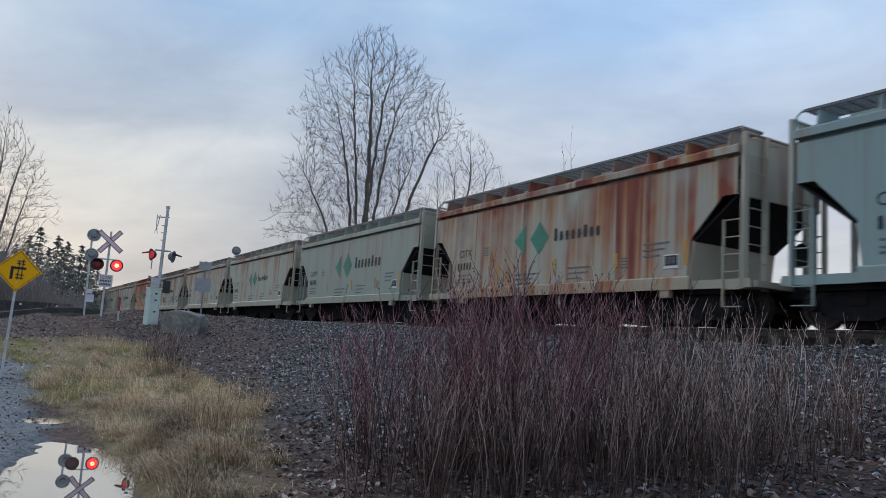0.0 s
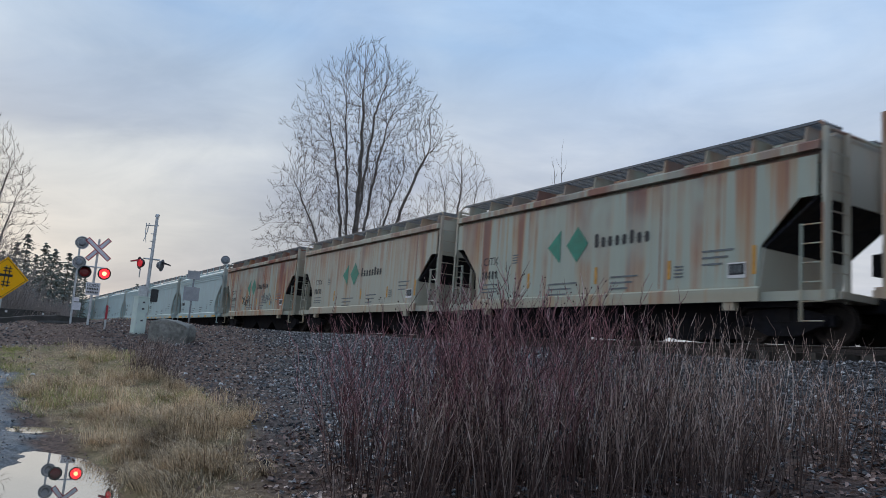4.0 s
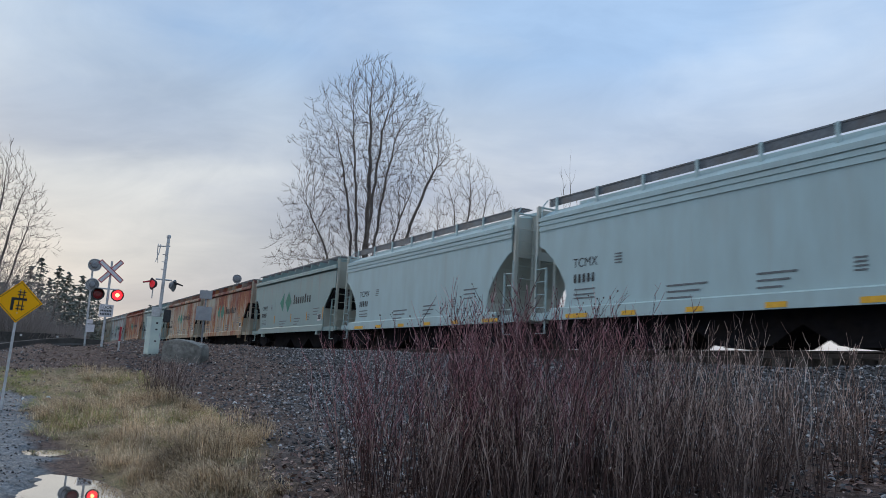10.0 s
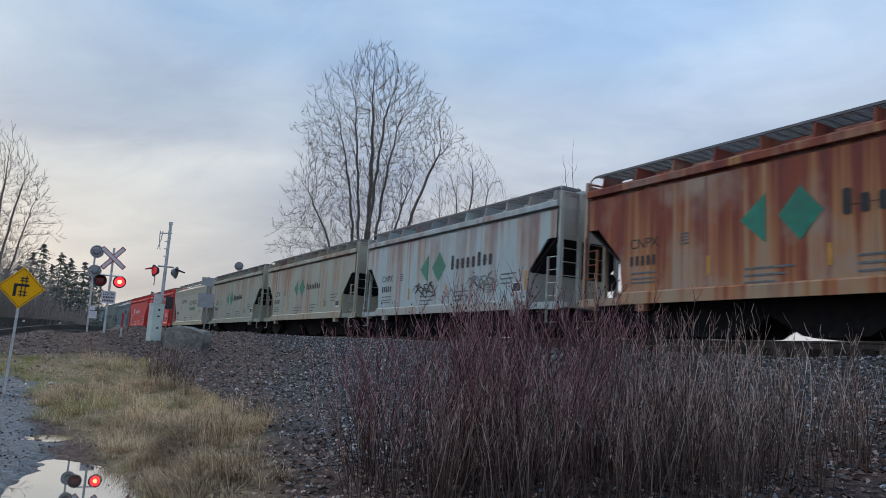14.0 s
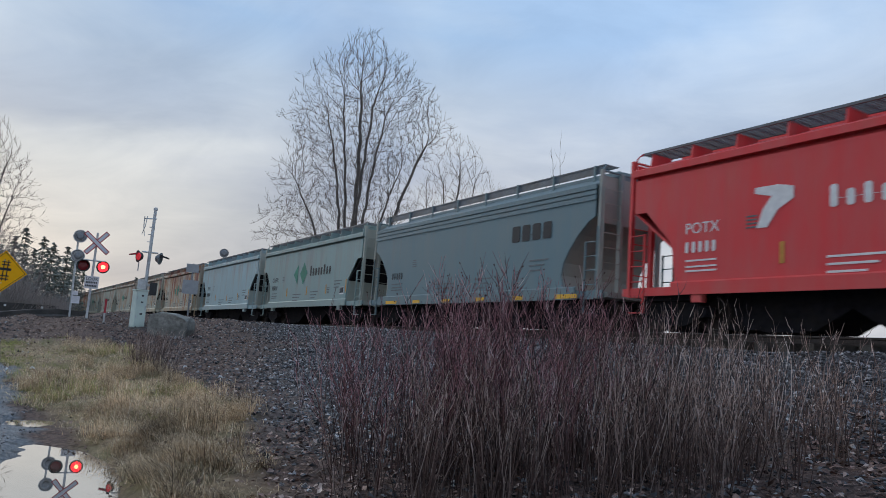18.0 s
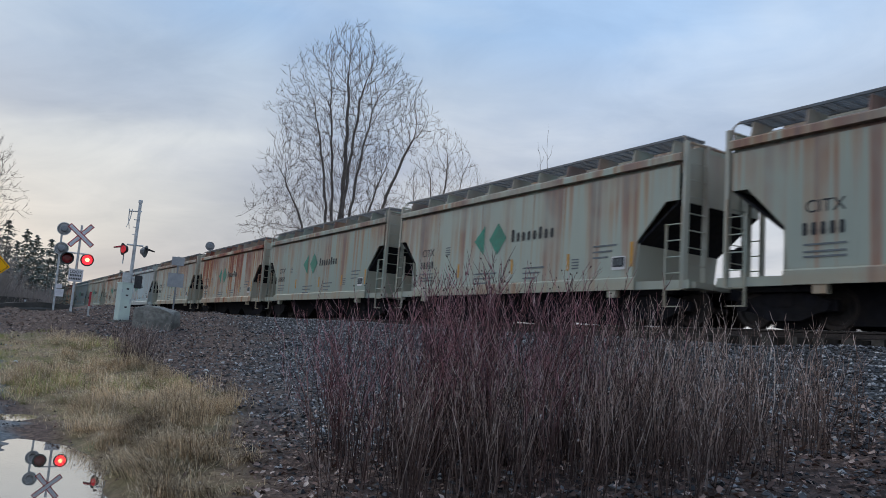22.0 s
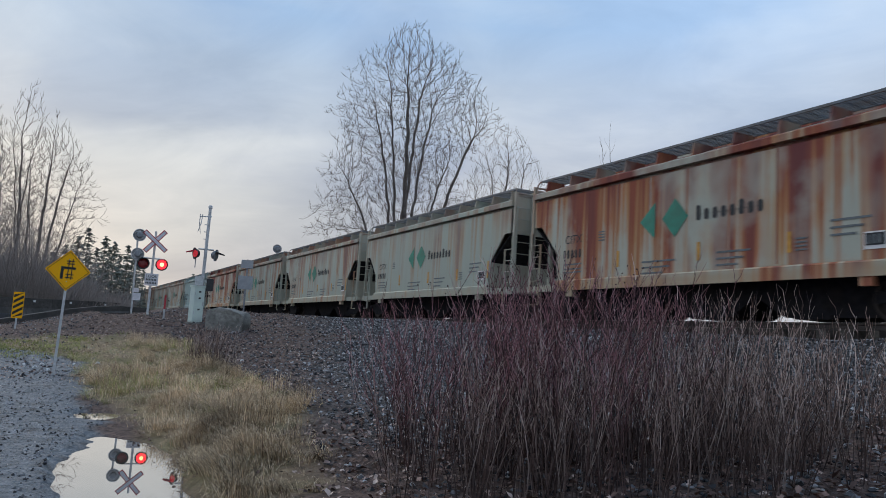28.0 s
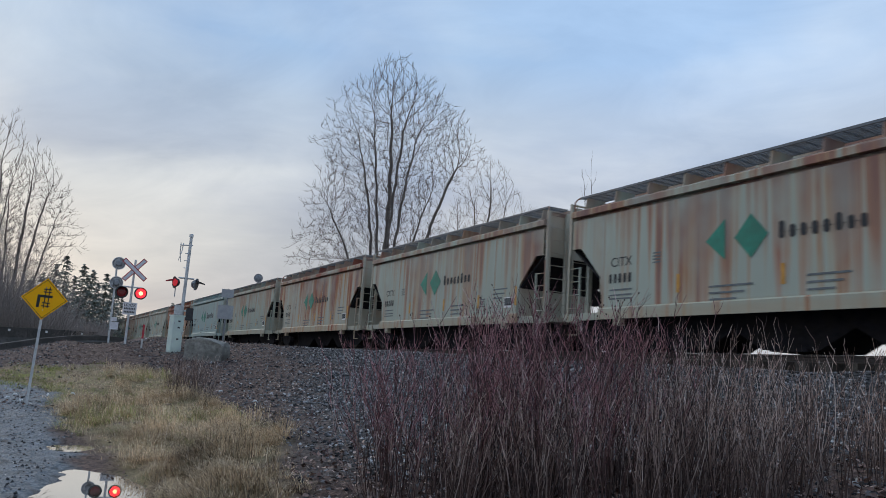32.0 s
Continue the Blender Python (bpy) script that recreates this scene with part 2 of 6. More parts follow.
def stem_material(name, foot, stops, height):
    """Shoots: young bark above, darkened towards the foot for old wood and shade."""
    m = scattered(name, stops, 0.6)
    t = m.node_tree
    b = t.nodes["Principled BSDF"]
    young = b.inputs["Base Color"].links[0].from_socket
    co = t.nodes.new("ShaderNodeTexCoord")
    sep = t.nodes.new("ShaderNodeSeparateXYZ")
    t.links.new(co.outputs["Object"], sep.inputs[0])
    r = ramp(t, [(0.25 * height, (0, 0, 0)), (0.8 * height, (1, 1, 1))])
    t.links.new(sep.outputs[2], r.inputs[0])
    # foot tone: old wood, with the shade among the stems painted in
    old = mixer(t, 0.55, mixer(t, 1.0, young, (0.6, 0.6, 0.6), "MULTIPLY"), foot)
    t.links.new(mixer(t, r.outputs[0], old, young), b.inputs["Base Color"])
    return m


PAINT = car_paint("railcar_paint")
ENDPAINT = car_paint("railcar_end_paint", 0.3)
# also on the ribbed cars' slope sheets, where its black stands for shade
UNDER = material("underframe_and_shade_black", (0.016, 0.0155, 0.019), 0.85, 0, 0.4, 6, (0.026, 0.022, 0.02), 2.0, 0.1, spec=0.1)
STEEL = material("wheel_steel", (0.04, 0.035, 0.033), 0.65, 0.4, 0.3, 20, (0.06, 0.04, 0.03), 3.0)
TREAD = material("bright_steel", (0.42, 0.41, 0.40), 0.3, 0.9, 0.1, 30)
GRATE = material("galvanised_grating", (0.13, 0.15, 0.17), 0.6, 0.3, 0.3, 18, (0.11, 0.10, 0.09), 2.0)
GREEN = material("logo_green", (0.010, 0.225, 0.15), 0.6, 0, 0.2, 5, (0.02, 0.15, 0.10), 1.5)
BLACKPAINT = material("stencil_black", (0.025, 0.027, 0.03), 0.7, 0, 0.3, 8)
GREYPAINT = material("stencil_grey", (0.14, 0.155, 0.16), 0.75, 0, 0.3, 8)
WHITEPAINT = material("stencil_white", (0.72, 0.70, 0.68), 0.6, 0, 0.1, 8)
YELLOWPAINT = material("reflector_yellow", (0.78, 0.42, 0.03), 0.5, 0, 0.12, 8)
ORANGE = material("stain_orange", (0.55, 0.27, 0.05), 0.7, 0, 0.2, 8)
RAIL = material("rail_rust", (0.065, 0.05, 0.043), 0.6, 0.4, 0.35, 25, (0.04, 0.035, 0.03), 3.0)
TIE = material("creosote_wood", (0.06, 0.05, 0.04), 0.9, 0, 0.35, 12, (0.11, 0.10, 0.09), 2.0, 0.3)
GALV = material("galvanised_pole", (0.58, 0.59, 0.59), 0.5, 0.15, 0.12, 14, (0.36, 0.36, 0.35), 3.0)
SIGNYELLOW = material("sign_yellow", (1.0, 0.47, 0.006), 0.6, 0, 0.03, 6, (0.97, 0.45, 0.008), 2.0, spec=0.15)
SIGNBLACK = material("sign_black", (0.02, 0.02, 0.02), 0.5, 0, 0.2, 10)
SIGNWHITE = material("sign_white", (0.72, 0.70, 0.72), 0.5, 0, 0.08, 9, (0.55, 0.53, 0.53), 2.5)
SIGNRED = material("sign_red", (0.42, 0.035, 0.05), 0.5, 0, 0.15, 9)
LENSDARK = material("dark_red_lens", (0.19, 0.018, 0.02), 0.2, 0, 0.2, 20)
LENSLIT = glow("lit_red_lens", (1.0, 0.02, 0.03), 2.6)
CORE = glow("lit_lamp_core", (1.0, 0.40, 0.16), 4.0)
LENSHALF = glow("side_lit_lens", (0.8, 0.03, 0.04), 0.25)
PLATEGREY = material("plate_grey", (0.36, 0.37, 0.38), 0.5, 0.2, 0.1, 9, (0.28, 0.29, 0.3), 2.0)
HOOD = material("lamp_hood_black", (0.03, 0.03, 0.032), 0.5, 0, 0.3, 12)
BACKDISC = material("lamp_disc_grey", (0.23, 0.24, 0.25), 0.5, 0.3, 0.2, 12)
CABINET = material("cabinet_aluminium", (0.66, 0.75, 0.66), 0.5, 0.1, 0.06, 8, (0.50, 0.58, 0.54), 2.0)
CONCRETE = material("weathered_concrete", (0.26, 0.25, 0.22), 0.9, 0, 0.3, 9, (0.09, 0.085, 0.075), 1.7, 0.5)
DARKCONC = material("dark_concrete", (0.085, 0.075, 0.066), 0.95, 0, 0.4, 6, (0.045, 0.042, 0.036), 0.8, 0.3)
ASPHALT = material("asphalt", (0.06, 0.062, 0.066), 0.75, 0, 0.3, 30, (0.09, 0.09, 0.09), 0.4, 0.3)
BARK = material("bark_grey", (0.20, 0.172, 0.15), 0.9, 0, 0.4, 10, (0.08, 0.068, 0.06), 1.2, 0.4)
TWIG = material("twig_brown", (0.15, 0.12, 0.105), 0.85, 0, 0.3, 6)
PALETWIG = material("twig_pale", (0.30, 0.25, 0.22), 0.9, 0, 0.3, 6)
PALEBARK = material("bark_pale", (0.24, 0.20, 0.175), 0.9, 0, 0.4, 8, (0.09, 0.075, 0.065), 1.0)
# needle green lightened and greyed so that the colour carries distance haze
HAZYNEEDLE = material("hazy_conifer_needles", (0.175, 0.20, 0.17), 0.8, 0, 0.4, 3, (0.26, 0.27, 0.245), 0.6)
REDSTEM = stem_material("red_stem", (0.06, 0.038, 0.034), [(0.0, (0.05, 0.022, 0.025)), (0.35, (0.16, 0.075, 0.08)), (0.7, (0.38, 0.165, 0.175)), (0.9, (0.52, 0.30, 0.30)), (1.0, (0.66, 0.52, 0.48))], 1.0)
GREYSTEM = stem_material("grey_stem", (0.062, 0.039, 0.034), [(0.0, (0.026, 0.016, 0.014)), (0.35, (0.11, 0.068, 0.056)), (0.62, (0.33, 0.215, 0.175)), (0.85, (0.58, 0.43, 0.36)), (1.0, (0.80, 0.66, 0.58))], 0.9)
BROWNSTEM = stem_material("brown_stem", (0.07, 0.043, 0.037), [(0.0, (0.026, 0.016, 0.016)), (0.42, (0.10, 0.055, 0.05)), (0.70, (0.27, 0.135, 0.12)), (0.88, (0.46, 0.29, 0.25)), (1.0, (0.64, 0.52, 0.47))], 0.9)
BUD = material("dry_seed_head", (0.06, 0.03, 0.03), 0.8, 0, 0.3, 20)
STRAW = scattered("dry_grass", [(0.0, (0.17, 0.105, 0.07)), (0.4, (0.64, 0.475, 0.30)), (0.8, (0.90, 0.72, 0.50)), (1.0, (0.97, 0.85, 0.67))], 0.8, 0.35, 0.26)
GREENGRASS = scattered("green_grass", [(0.0, (0.15, 0.18, 0.05)), (0.55, (0.37, 0.40, 0.13)), (1.0, (0.56, 0.53, 0.24))], 0.75, 0.4, 0.4)
STONE = scattered("ballast_stone", [(0.0, (0.012, 0.012, 0.014)), (0.35, (0.045, 0.046, 0.05)), (0.7, (0.15, 0.15, 0.156)), (0.9, (0.29, 0.285, 0.29)), (1.0, (0.52, 0.51, 0.50))], 0.65)
LEAF = scattered("leaf_litter", [(0.0, (0.03, 0.018, 0.014)), (0.4, (0.14, 0.08, 0.062)), (0.8, (0.30, 0.19, 0.15)), (1.0, (0.56, 0.43, 0.36))], 0.6)
DULLGRASS = scattered("dull_grass", [(0.0, (0.045, 0.03, 0.02)), (0.5, (0.25, 0.185, 0.115)), (0.85, (0.47, 0.37, 0.25)), (1.0, (0.70, 0.58, 0.43))], 0.85, 0.25, 0.4)
LITTER = material("white_litter", (0.75, 0.75, 0.74), 0.6, 0, 0.1, 10)


# ---- mesh building ----
class Geo:
    """Collects vertices and faces for one mesh."""

    def __init__(self):
        self.v, self.f = [], []

    def poly(self, pts):
        n = len(self.v)
        self.v += [tuple(p) for p in pts]
        self.f.append(tuple(range(n, n + len(pts))))
        return self

    def prism(self, pts, a, b, axis=1):
        """A flat outline pushed from a to b along an axis; the outline lies in the other two axes."""
        n, k = len(self.v), len(pts)
        for h in (a, b):
            for p, q in pts:
                self.v.append((h, p, q) if axis == 0 else (p, h, q) if axis == 1 else (p, q, h))
        self.f.append(tuple(range(n, n + k)))
        self.f.append(tuple(range(n + 2 * k - 1, n + k - 1, -1)))
        for i in range(k):
            j = (i + 1) % k
            self.f.append((n + j, n + i, n + k + i, n + k + j))
        return self

    def box(self, x0, x1, y0, y1, z0, z1, c=0.0):
        if c:
            o = [(x0 + c, z0), (x1 - c, z0), (x1, z0 + c), (x1, z1 - c), (x1 - c, z1), (x0 + c, z1), (x0, z1 - c), (x0, z0 + c)]
        else:
            o = [(x0, z0), (x1, z0), (x1, z1), (x0, z1)]
        return self.prism(o, y0, y1, 1)

    def tube(self, p, q, r0, r1=None, n=6, caps=True):
        p, q = Vector(p), Vector(q)
        r1 = r0 if r1 is None else r1
        d = (q - p).normalized()
        a = d.orthogonal().normalized()
        b = d.cross(a)
        k = len(self.v)
        for c, r in ((p, r0), (q, r1)):
            for i in range(n):
                w = 2 * math.pi * i / n
                self.v.append(tuple(c + r * (math.cos(w) * a + math.sin(w) * b)))
        for i in range(n):
            j = (i + 1) % n
            self.f.append((k + i, k + j, k + n + j, k + n + i))
        if caps:
            self.f.append(tuple(range(k + n - 1, k - 1, -1)))
            self.f.append(tuple(range(k + n, k + 2 * n)))
        return self

    def path(self, pts, radii, n=4):
        """A bent tapering rod through points."""
        k = len(self.v)
        last = None
        for i, p in enumerate(pts):
            d = (pts[min(i + 1, len(pts) - 1)] - pts[max(i - 1, 0)])
            d = d.normalized() if d.length > 1e-6 else Vector((0, 0, 1))
            a = d.orthogonal().normalized() if last is None else (last - d * last.dot(d)).normalized()
            last, b = a, d.cross(a)
            for m in range(n):
                w = 2 * math.pi * m / n
                self.v.append(tuple(p + radii[i] * (math.cos(w) * a + math.sin(w) * b)))
        for i in range(len(pts) - 1):
            for m in range(n):
                j = (m + 1) % n
                o = k + i * n
                self.f.append((o + m, o + j, o + n + j, o + n + m))
        return self

    def lathe(self, centre, axis, prof, n=20):
        """Rings (distance along the axis, radius) round an axis."""
        c, d = Vector(centre), Vector(axis).normalized()
        a = d.orthogonal().normalized()
        b = d.cross(a)
        k = len(self.v)
        for h, r in prof:
            for i in range(n):
                w = 2 * math.pi * i / n
                self.v.append(tuple(c + h * d + r * (math.cos(w) * a + math.sin(w) * b)))
        for m in range(len(prof) - 1):
            for i in range(n):
                j = (i + 1) % n
                o = k + m * n
                self.f.append((o + i, o + j, o + n + j, o + n + i))
        self.f.append(tuple(range(k + n - 1, k - 1, -1)))
        o = k + (len(prof) - 1) * n
        self.f.append(tuple(range(o, o + n)))
        return self

    def mesh(self, name, mat, smooth=False):
        me = bpy.data.meshes.new(name)
        me.from_pydata(self.v, [], self.f)
        me.materials.append(mat)
        if smooth:
            me.shade_smooth()
        me.update()
        return me


def part(name, g, mat, parent, label="", smooth=False):
    ob = new(name, g.mesh(name, mat, smooth))
    ob.parent = parent
    if label:
        tagged(ob, label)
    return ob


def thing(name, label, category, at=None, group="", kind=""):
    ob = new(name)
    ob.empty_display_size = 0.2
    if at is not None:
        ob.matrix_world = at
    return tagged(ob, label, category, group, kind)


def lone(name, g, mat, label, category="", kind="", group="", smooth=False):
    return tagged(new(name, g.mesh(name, mat, smooth)), label, category, group, kind)


# ---- ground ----
RAILTOP, TRACK_Y = 2.47, 15.12


def lerp_table(v, rows):
    return float(np.interp(v, [r[0] for r in rows], [r[1] for r in rows]))


BANK = [(-40, 0.0), (1.0, 0.0), (2.2, 0.16), (5.0, 0.55), (8.6, 1.05), (10.2, 1.28), (12.7, 2.03), (17.4, 2.03), (20.0, 1.3), (24.0, 1.0), (60, 1.2)]


def puddle_depth(x, y):
    """How far the ground dips below the road for standing water."""
    n = 0.35 * noise.noise(Vector((x * 0.9, y * 1.6, 3.0))) + 0.18 * noise.noise(Vector((x * 2.6, y * 3.4, 7.0)))
    cy = 0.93 + 0.03 * (-x - 9.0)
    a = 1 - ((x + 8.9) / 3.3) ** 2 - ((y - cy) / 0.84) ** 2 + n
    b = 1 - ((x + 13.7) / 0.8) ** 2 - ((y - 0.85) / 0.42) ** 2 + n
    return max(0.0, min(a, 0.7), min(b, 0.35))


def ground_z(x, y):
    p = lerp_table(y, BANK)
    f = 0.8 + (0.035 * y if y > 0 else 0.1 * y)
    r = 2.0 * (max(0.0, -x - 12.6) / 21.4) ** 1.5 * max(0.3, min(f, 1.1))
    z = math.hypot(p, r)
    cap = lerp_table(y, [(-8, 0.5), (-2, 0.78), (-0.5, 1.02), (1.5, 1.5), (3.5, 1.85), (5, 2.2)])
    # the ground climbs towards the foot of the road barrier
    cap += 0.3 * max(0.0, min(1, (-x - 27) / 6)) * max(0.0, min(1, (2.6 - y) / 1.2))
    z = min(z, cap)
    if y > 10.2:
        z = max(min(z, 2.2), p) if y < 17.4 else p
    z += 0.05
    near = math.hypot(x, y)
    if near < 60:
        z += 0.05 * noise.noise(Vector((x * 0.5, y * 0.5, 0))) * min(1, near / 6) + 0.022 * noise.noise(Vector((x * 2.3, y * 2.3, 5))) + (0.10 * noise.noise(Vector((x * 0.9, y * 0.9, 15))) if x < -19 and y > 0.5 and y < 10 else 0)
    if -27 < x < -5 and 1.0 < y < 4.6:
        z += 0.16 * max(0.0, noise.noise(Vector((x * 0.8, y * 1.1, 61)))) * min(1, (y - 1.0) / 0.5, (4.6 - y) / 0.6)
    z -= 0.2 * puddle_depth(x, y)
    return z


def build_ground():
    def steps(spans):
        out = [spans[0][0]]
        for a, b, s in spans:
            n = max(1, round((b - a) / s))
            out += [a + (b - a) * (i + 1) / n for i in range(n)]
        return out
    xs = steps([(-900, -120, 60), (-120, -45, 5), (-45, -20, 0.4), (-20, -5, 0.14), (-5, 4, 0.4), (4, 60, 7), (60, 900, 70)])
    ys = steps([(-700, -40, 60), (-40, -6, 3), (-6, -1, 0.4), (-1, 4, 0.12), (4, 14, 0.3), (14, 24, 0.8), (24, 120, 12), (120, 1200, 90)])
    nx, ny = len(xs), len(ys)
    verts = [(x, y, ground_z(x, y)) for y in ys for x in xs]
    faces = [(j * nx + i, j * nx + i + 1, (j + 1) * nx + i + 1, (j + 1) * nx + i) for j in range(ny - 1) for i in range(nx - 1)]
    me = bpy.data.meshes.new("ground")
    me.from_pydata(verts, [], faces)
    road = me.attributes.new("road", "FLOAT", "POINT")
    grass = me.attributes.new("grass", "FLOAT", "POINT")
    stones = me.attributes.new("ballast", "FLOAT", "POINT")
    vr, vg, vs = [], [], []
    for x, y, z in verts:
        n = noise.noise(Vector((x * 0.35, y * 0.35, 2)))
        edge = 0.62 + 0.25 * n + 0.10 * max(0, -x - 12) * 0.2
        edge = min(edge, (x + 22.0 + 1.2 * n + 0.8 * noise.noise(Vector((x * 0.9, y * 0.9, 4)))) * 0.6 + 0.3) if x < -14 else edge
        vr.append(max(0, min(1, (edge + 0.25 * noise.noise(Vector((x * 2.1, y * 2.1, 9))) - y) / 0.2 + 0.5)))
        vg.append(grass_amount(x, y))
        vs.append(ballast_amount(x, y))
    for at, vals in ((road, vr), (grass, vg), (stones, vs)):
        at.data.foreach_set("value", vals)
    me.materials.append(ground_material())
    me.shade_smooth()
    tagged(new("ground", me), "damp gravel verge with grass, leaf litter and ballast", "ground", kind="structure")


GRASS_LOW = [(-30, -0.2), (-20.7, 0.35), (-17, 0.6), (-14.3, 0.95), (-12, 1.12), (-9.5, 1.12), (-7.6, 1.1), (-3, 0.8)]
GRASS_FAR = [(-30, 3.5), (-27.2, 3.9), (-24.3, 4.4), (-21.5, 4.2), (-17.5, 4.2), (-13.1, 4.0), (-10.4, 3.4), (-8.3, 2.85), (-6.4, 2.3), (-3, 1.9)]


def grass_amount(x, y):
    n = 0.5 * noise.noise(Vector((x * 0.3, y * 0.45, 11))) + 0.25 * noise.noise(Vector((x * 1.1, y * 1.3, 13)))
    low = (y - lerp_table(x, GRASS_LOW) + 0.5 * n) / 0.4
    if x < -18:
        low = max(low, min((-x - 21.5 - n) / 1.5, (y + 4) / 2, 0.85))
    a = min(low, (lerp_table(x, GRASS_FAR) + n - y) / 0.5, (-x - 3.2) / 1.5, (x + 28) / 2)
    return max(0, min(1, a))


def ballast_amount(x, y):
    n = 1.2 * noise.noise(Vector((x * 0.25, y * 0.25, 21)))
    low = float(np.interp(x, [-40, -24, -19, -14, -11, -8, -6, -4], [9.4, 8.2, 5.6, 4.4, 3.4, 2.6, 6.5, 7.6]))
    a = (y - min(low, 9.3) + n + 0.6) / 2.4
    return max(0, min(1, a)) if y < 18 else max(0, min(1, (20 - y) / 2))


def ground_material():
    m = bpy.data.materials.new("ground_soil")
    m.use_nodes = True
    t = m.node_tree
    b = t.nodes["Principled BSDF"]
    co = t.nodes.new("ShaderNodeTexCoord")

    def nz(scale, detail=6.0):
        n = node(t, "ShaderNodeTexNoise", Scale=scale, Detail=detail, Roughness=0.65)
        t.links.new(co.outputs["Object"], n.inputs["Vector"])
        return n.outputs["Fac"]

    def at(name):
        n = t.nodes.new("ShaderNodeAttribute")
        n.attribute_name = name
        return n.outputs["Fac"]
    fine, mid, wide = nz(34, 6), nz(5, 8), nz(0.8)
    vor = node(t, "ShaderNodeTexVoronoi", Scale=16.0)
    t.links.new(co.outputs["Object"], vor.inputs["Vector"])
    vcol = t.nodes.new("ShaderNodeSeparateColor")
    t.links.new(vor.outputs["Color"], vcol.inputs[0])

    def two(fac, a, c, lo=0.35, hi=0.65):
        r = ramp(t, [(lo, a), (hi, c)])
        t.links.new(fac, r.inputs[0])
        return r.outputs[0]
    litter = mixer(t, two(mid, (0, 0, 0), (1, 1, 1)), two(vcol.outputs[0], (0.024, 0.016, 0.014), (0.22, 0.148, 0.12), 0.1, 0.9), (0.115, 0.079, 0.067))
    road = mixer(t, two(wide, (0, 0, 0), (1, 1, 1)), two(fine, (0.045, 0.056, 0.068), (0.235, 0.275, 0.305)), two(mid, (0.025, 0.033, 0.04), (0.21, 0.25, 0.28)))
    grass = mixer(t, two(wide, (0, 0, 0), (1, 1, 1), 0.45, 0.6), two(mid, (0.11, 0.072, 0.042), (0.45, 0.33, 0.195)), two(fine, (0.13, 0.115, 0.05), (0.34, 0.285, 0.145)))
    stones = two(vcol.outputs[0], (0.012, 0.012, 0.013), (0.10, 0.104, 0.108), 0.0, 1.0)
    col = mixer(t, at("ballast"), litter, stones)
    col = mixer(t, at("grass"), col, grass)
    col = mixer(t, at("road"), col, road)
    t.links.new(col, b.inputs["Base Color"])
    b.inputs["Specular IOR Level"].default_value = 0.22
    wet = mixer(t, at("road"), (0.9, 0.9, 0.9), (0.72, 0.72, 0.72))
    t.links.new(wet, b.inputs["Roughness"])
    bp = node(t, "ShaderNodeBump", Strength=1.0, Distance=0.06)
    t.links.new(mixer(t, 0.5, fine, vor.outputs["Distance"]), bp.inputs["Height"])
    t.links.new(bp.outputs[0], b.inputs["Normal"])
    return m


build_ground()


def build_water():
    m = bpy.data.materials.new("puddle_water")
    m.use_nodes = True
    b = m.node_tree.nodes["Principled BSDF"]
    b.inputs["Base Color"].default_value = (0.10, 0.09, 0.075, 1)
    b.inputs["Roughness"].default_value, b.inputs["IOR"].default_value = 0.01, 1.5
    b.inputs["Coat Weight"].default_value, b.inputs["Coat Roughness"].default_value, b.inputs["Coat IOR"].default_value = 1.0, 0.01, 1.8
    b.inputs["Specular IOR Level"].default_value = 0.5
    t = m.node_tree
    n = node(t, "ShaderNodeTexNoise", Scale=2.2, Detail=2.0)
    co = t.nodes.new("ShaderNodeTexCoord")
    t.links.new(co.outputs["Object"], n.inputs["Vector"])
    bp = node(t, "ShaderNodeBump", Strength=0.03, Distance=0.01)
    t.links.new(n.outputs["Fac"], bp.inputs["Height"])
    t.links.new(bp.outputs[0], b.inputs["Normal"])
    pts = [(-9.6 + 5.0 * math.cos(i * math.pi / 24), 1.0 + 1.9 * math.sin(i * math.pi / 24)) for i in range(48)]
    g = Geo().prism(pts, -0.2, 0.0, 2)
    lone("water", g, m, "still rain puddle on the gravel road, mirroring the sky", "puddle", "structure")
    g = Geo().prism([(-13.7 + 0.9 * math.cos(i * math.pi / 8), 0.85 + 0.5 * math.sin(i * math.pi / 8)) for i in range(16)], 0.0, ground_z(-13.7, 0.85) + 0.035, 2)
    lone("water", g, m, "small shallow puddle beside the grass", "puddle", "structure")


build_water()


# ---- track ----
def build_track():
    prof = [(-0.07, 0), (0.07, 0), (0.07, 0.014), (0.012, 0.035), (0.009, 0.12), (0.036, 0.135), (0.036, 0.165), (0.03, 0.172), (-0.03, 0.172), (-0.036, 0.165), (-0.036, 0.135), (-0.009, 0.12), (-0.012, 0.035), (-0.07, 0.014)]
    for y in (TRACK_Y - 0.753, TRACK_Y + 0.753):
        g = Geo().prism([(y + a, RAILTOP - 0.172 + c) for a, c in prof], -700, 300, 0)
        r = lone("rail", g, RAIL, "rusty steel running rail on wooden ties", "rail", "structure")
        part("rail_head", Geo().box(-700, 300, y - 0.026, y + 0.026, RAILTOP - 0.001, RAILTOP + 0.0025), TREAD, r, "polished running surface")
    g = Geo()
    for i in range(220):
        x = -110 + i * 0.55
        g.box(x - 0.11, x + 0.11, TRACK_Y - 1.3, TRACK_Y + 1.3, RAILTOP - 0.36, RAILTOP - 0.175)
    lone("railway_ties", g, TIE, "dark creosoted wooden ties under the rails", "railway ties", "stuff")


build_track()


# ---- train ----
PITCH = 14.65


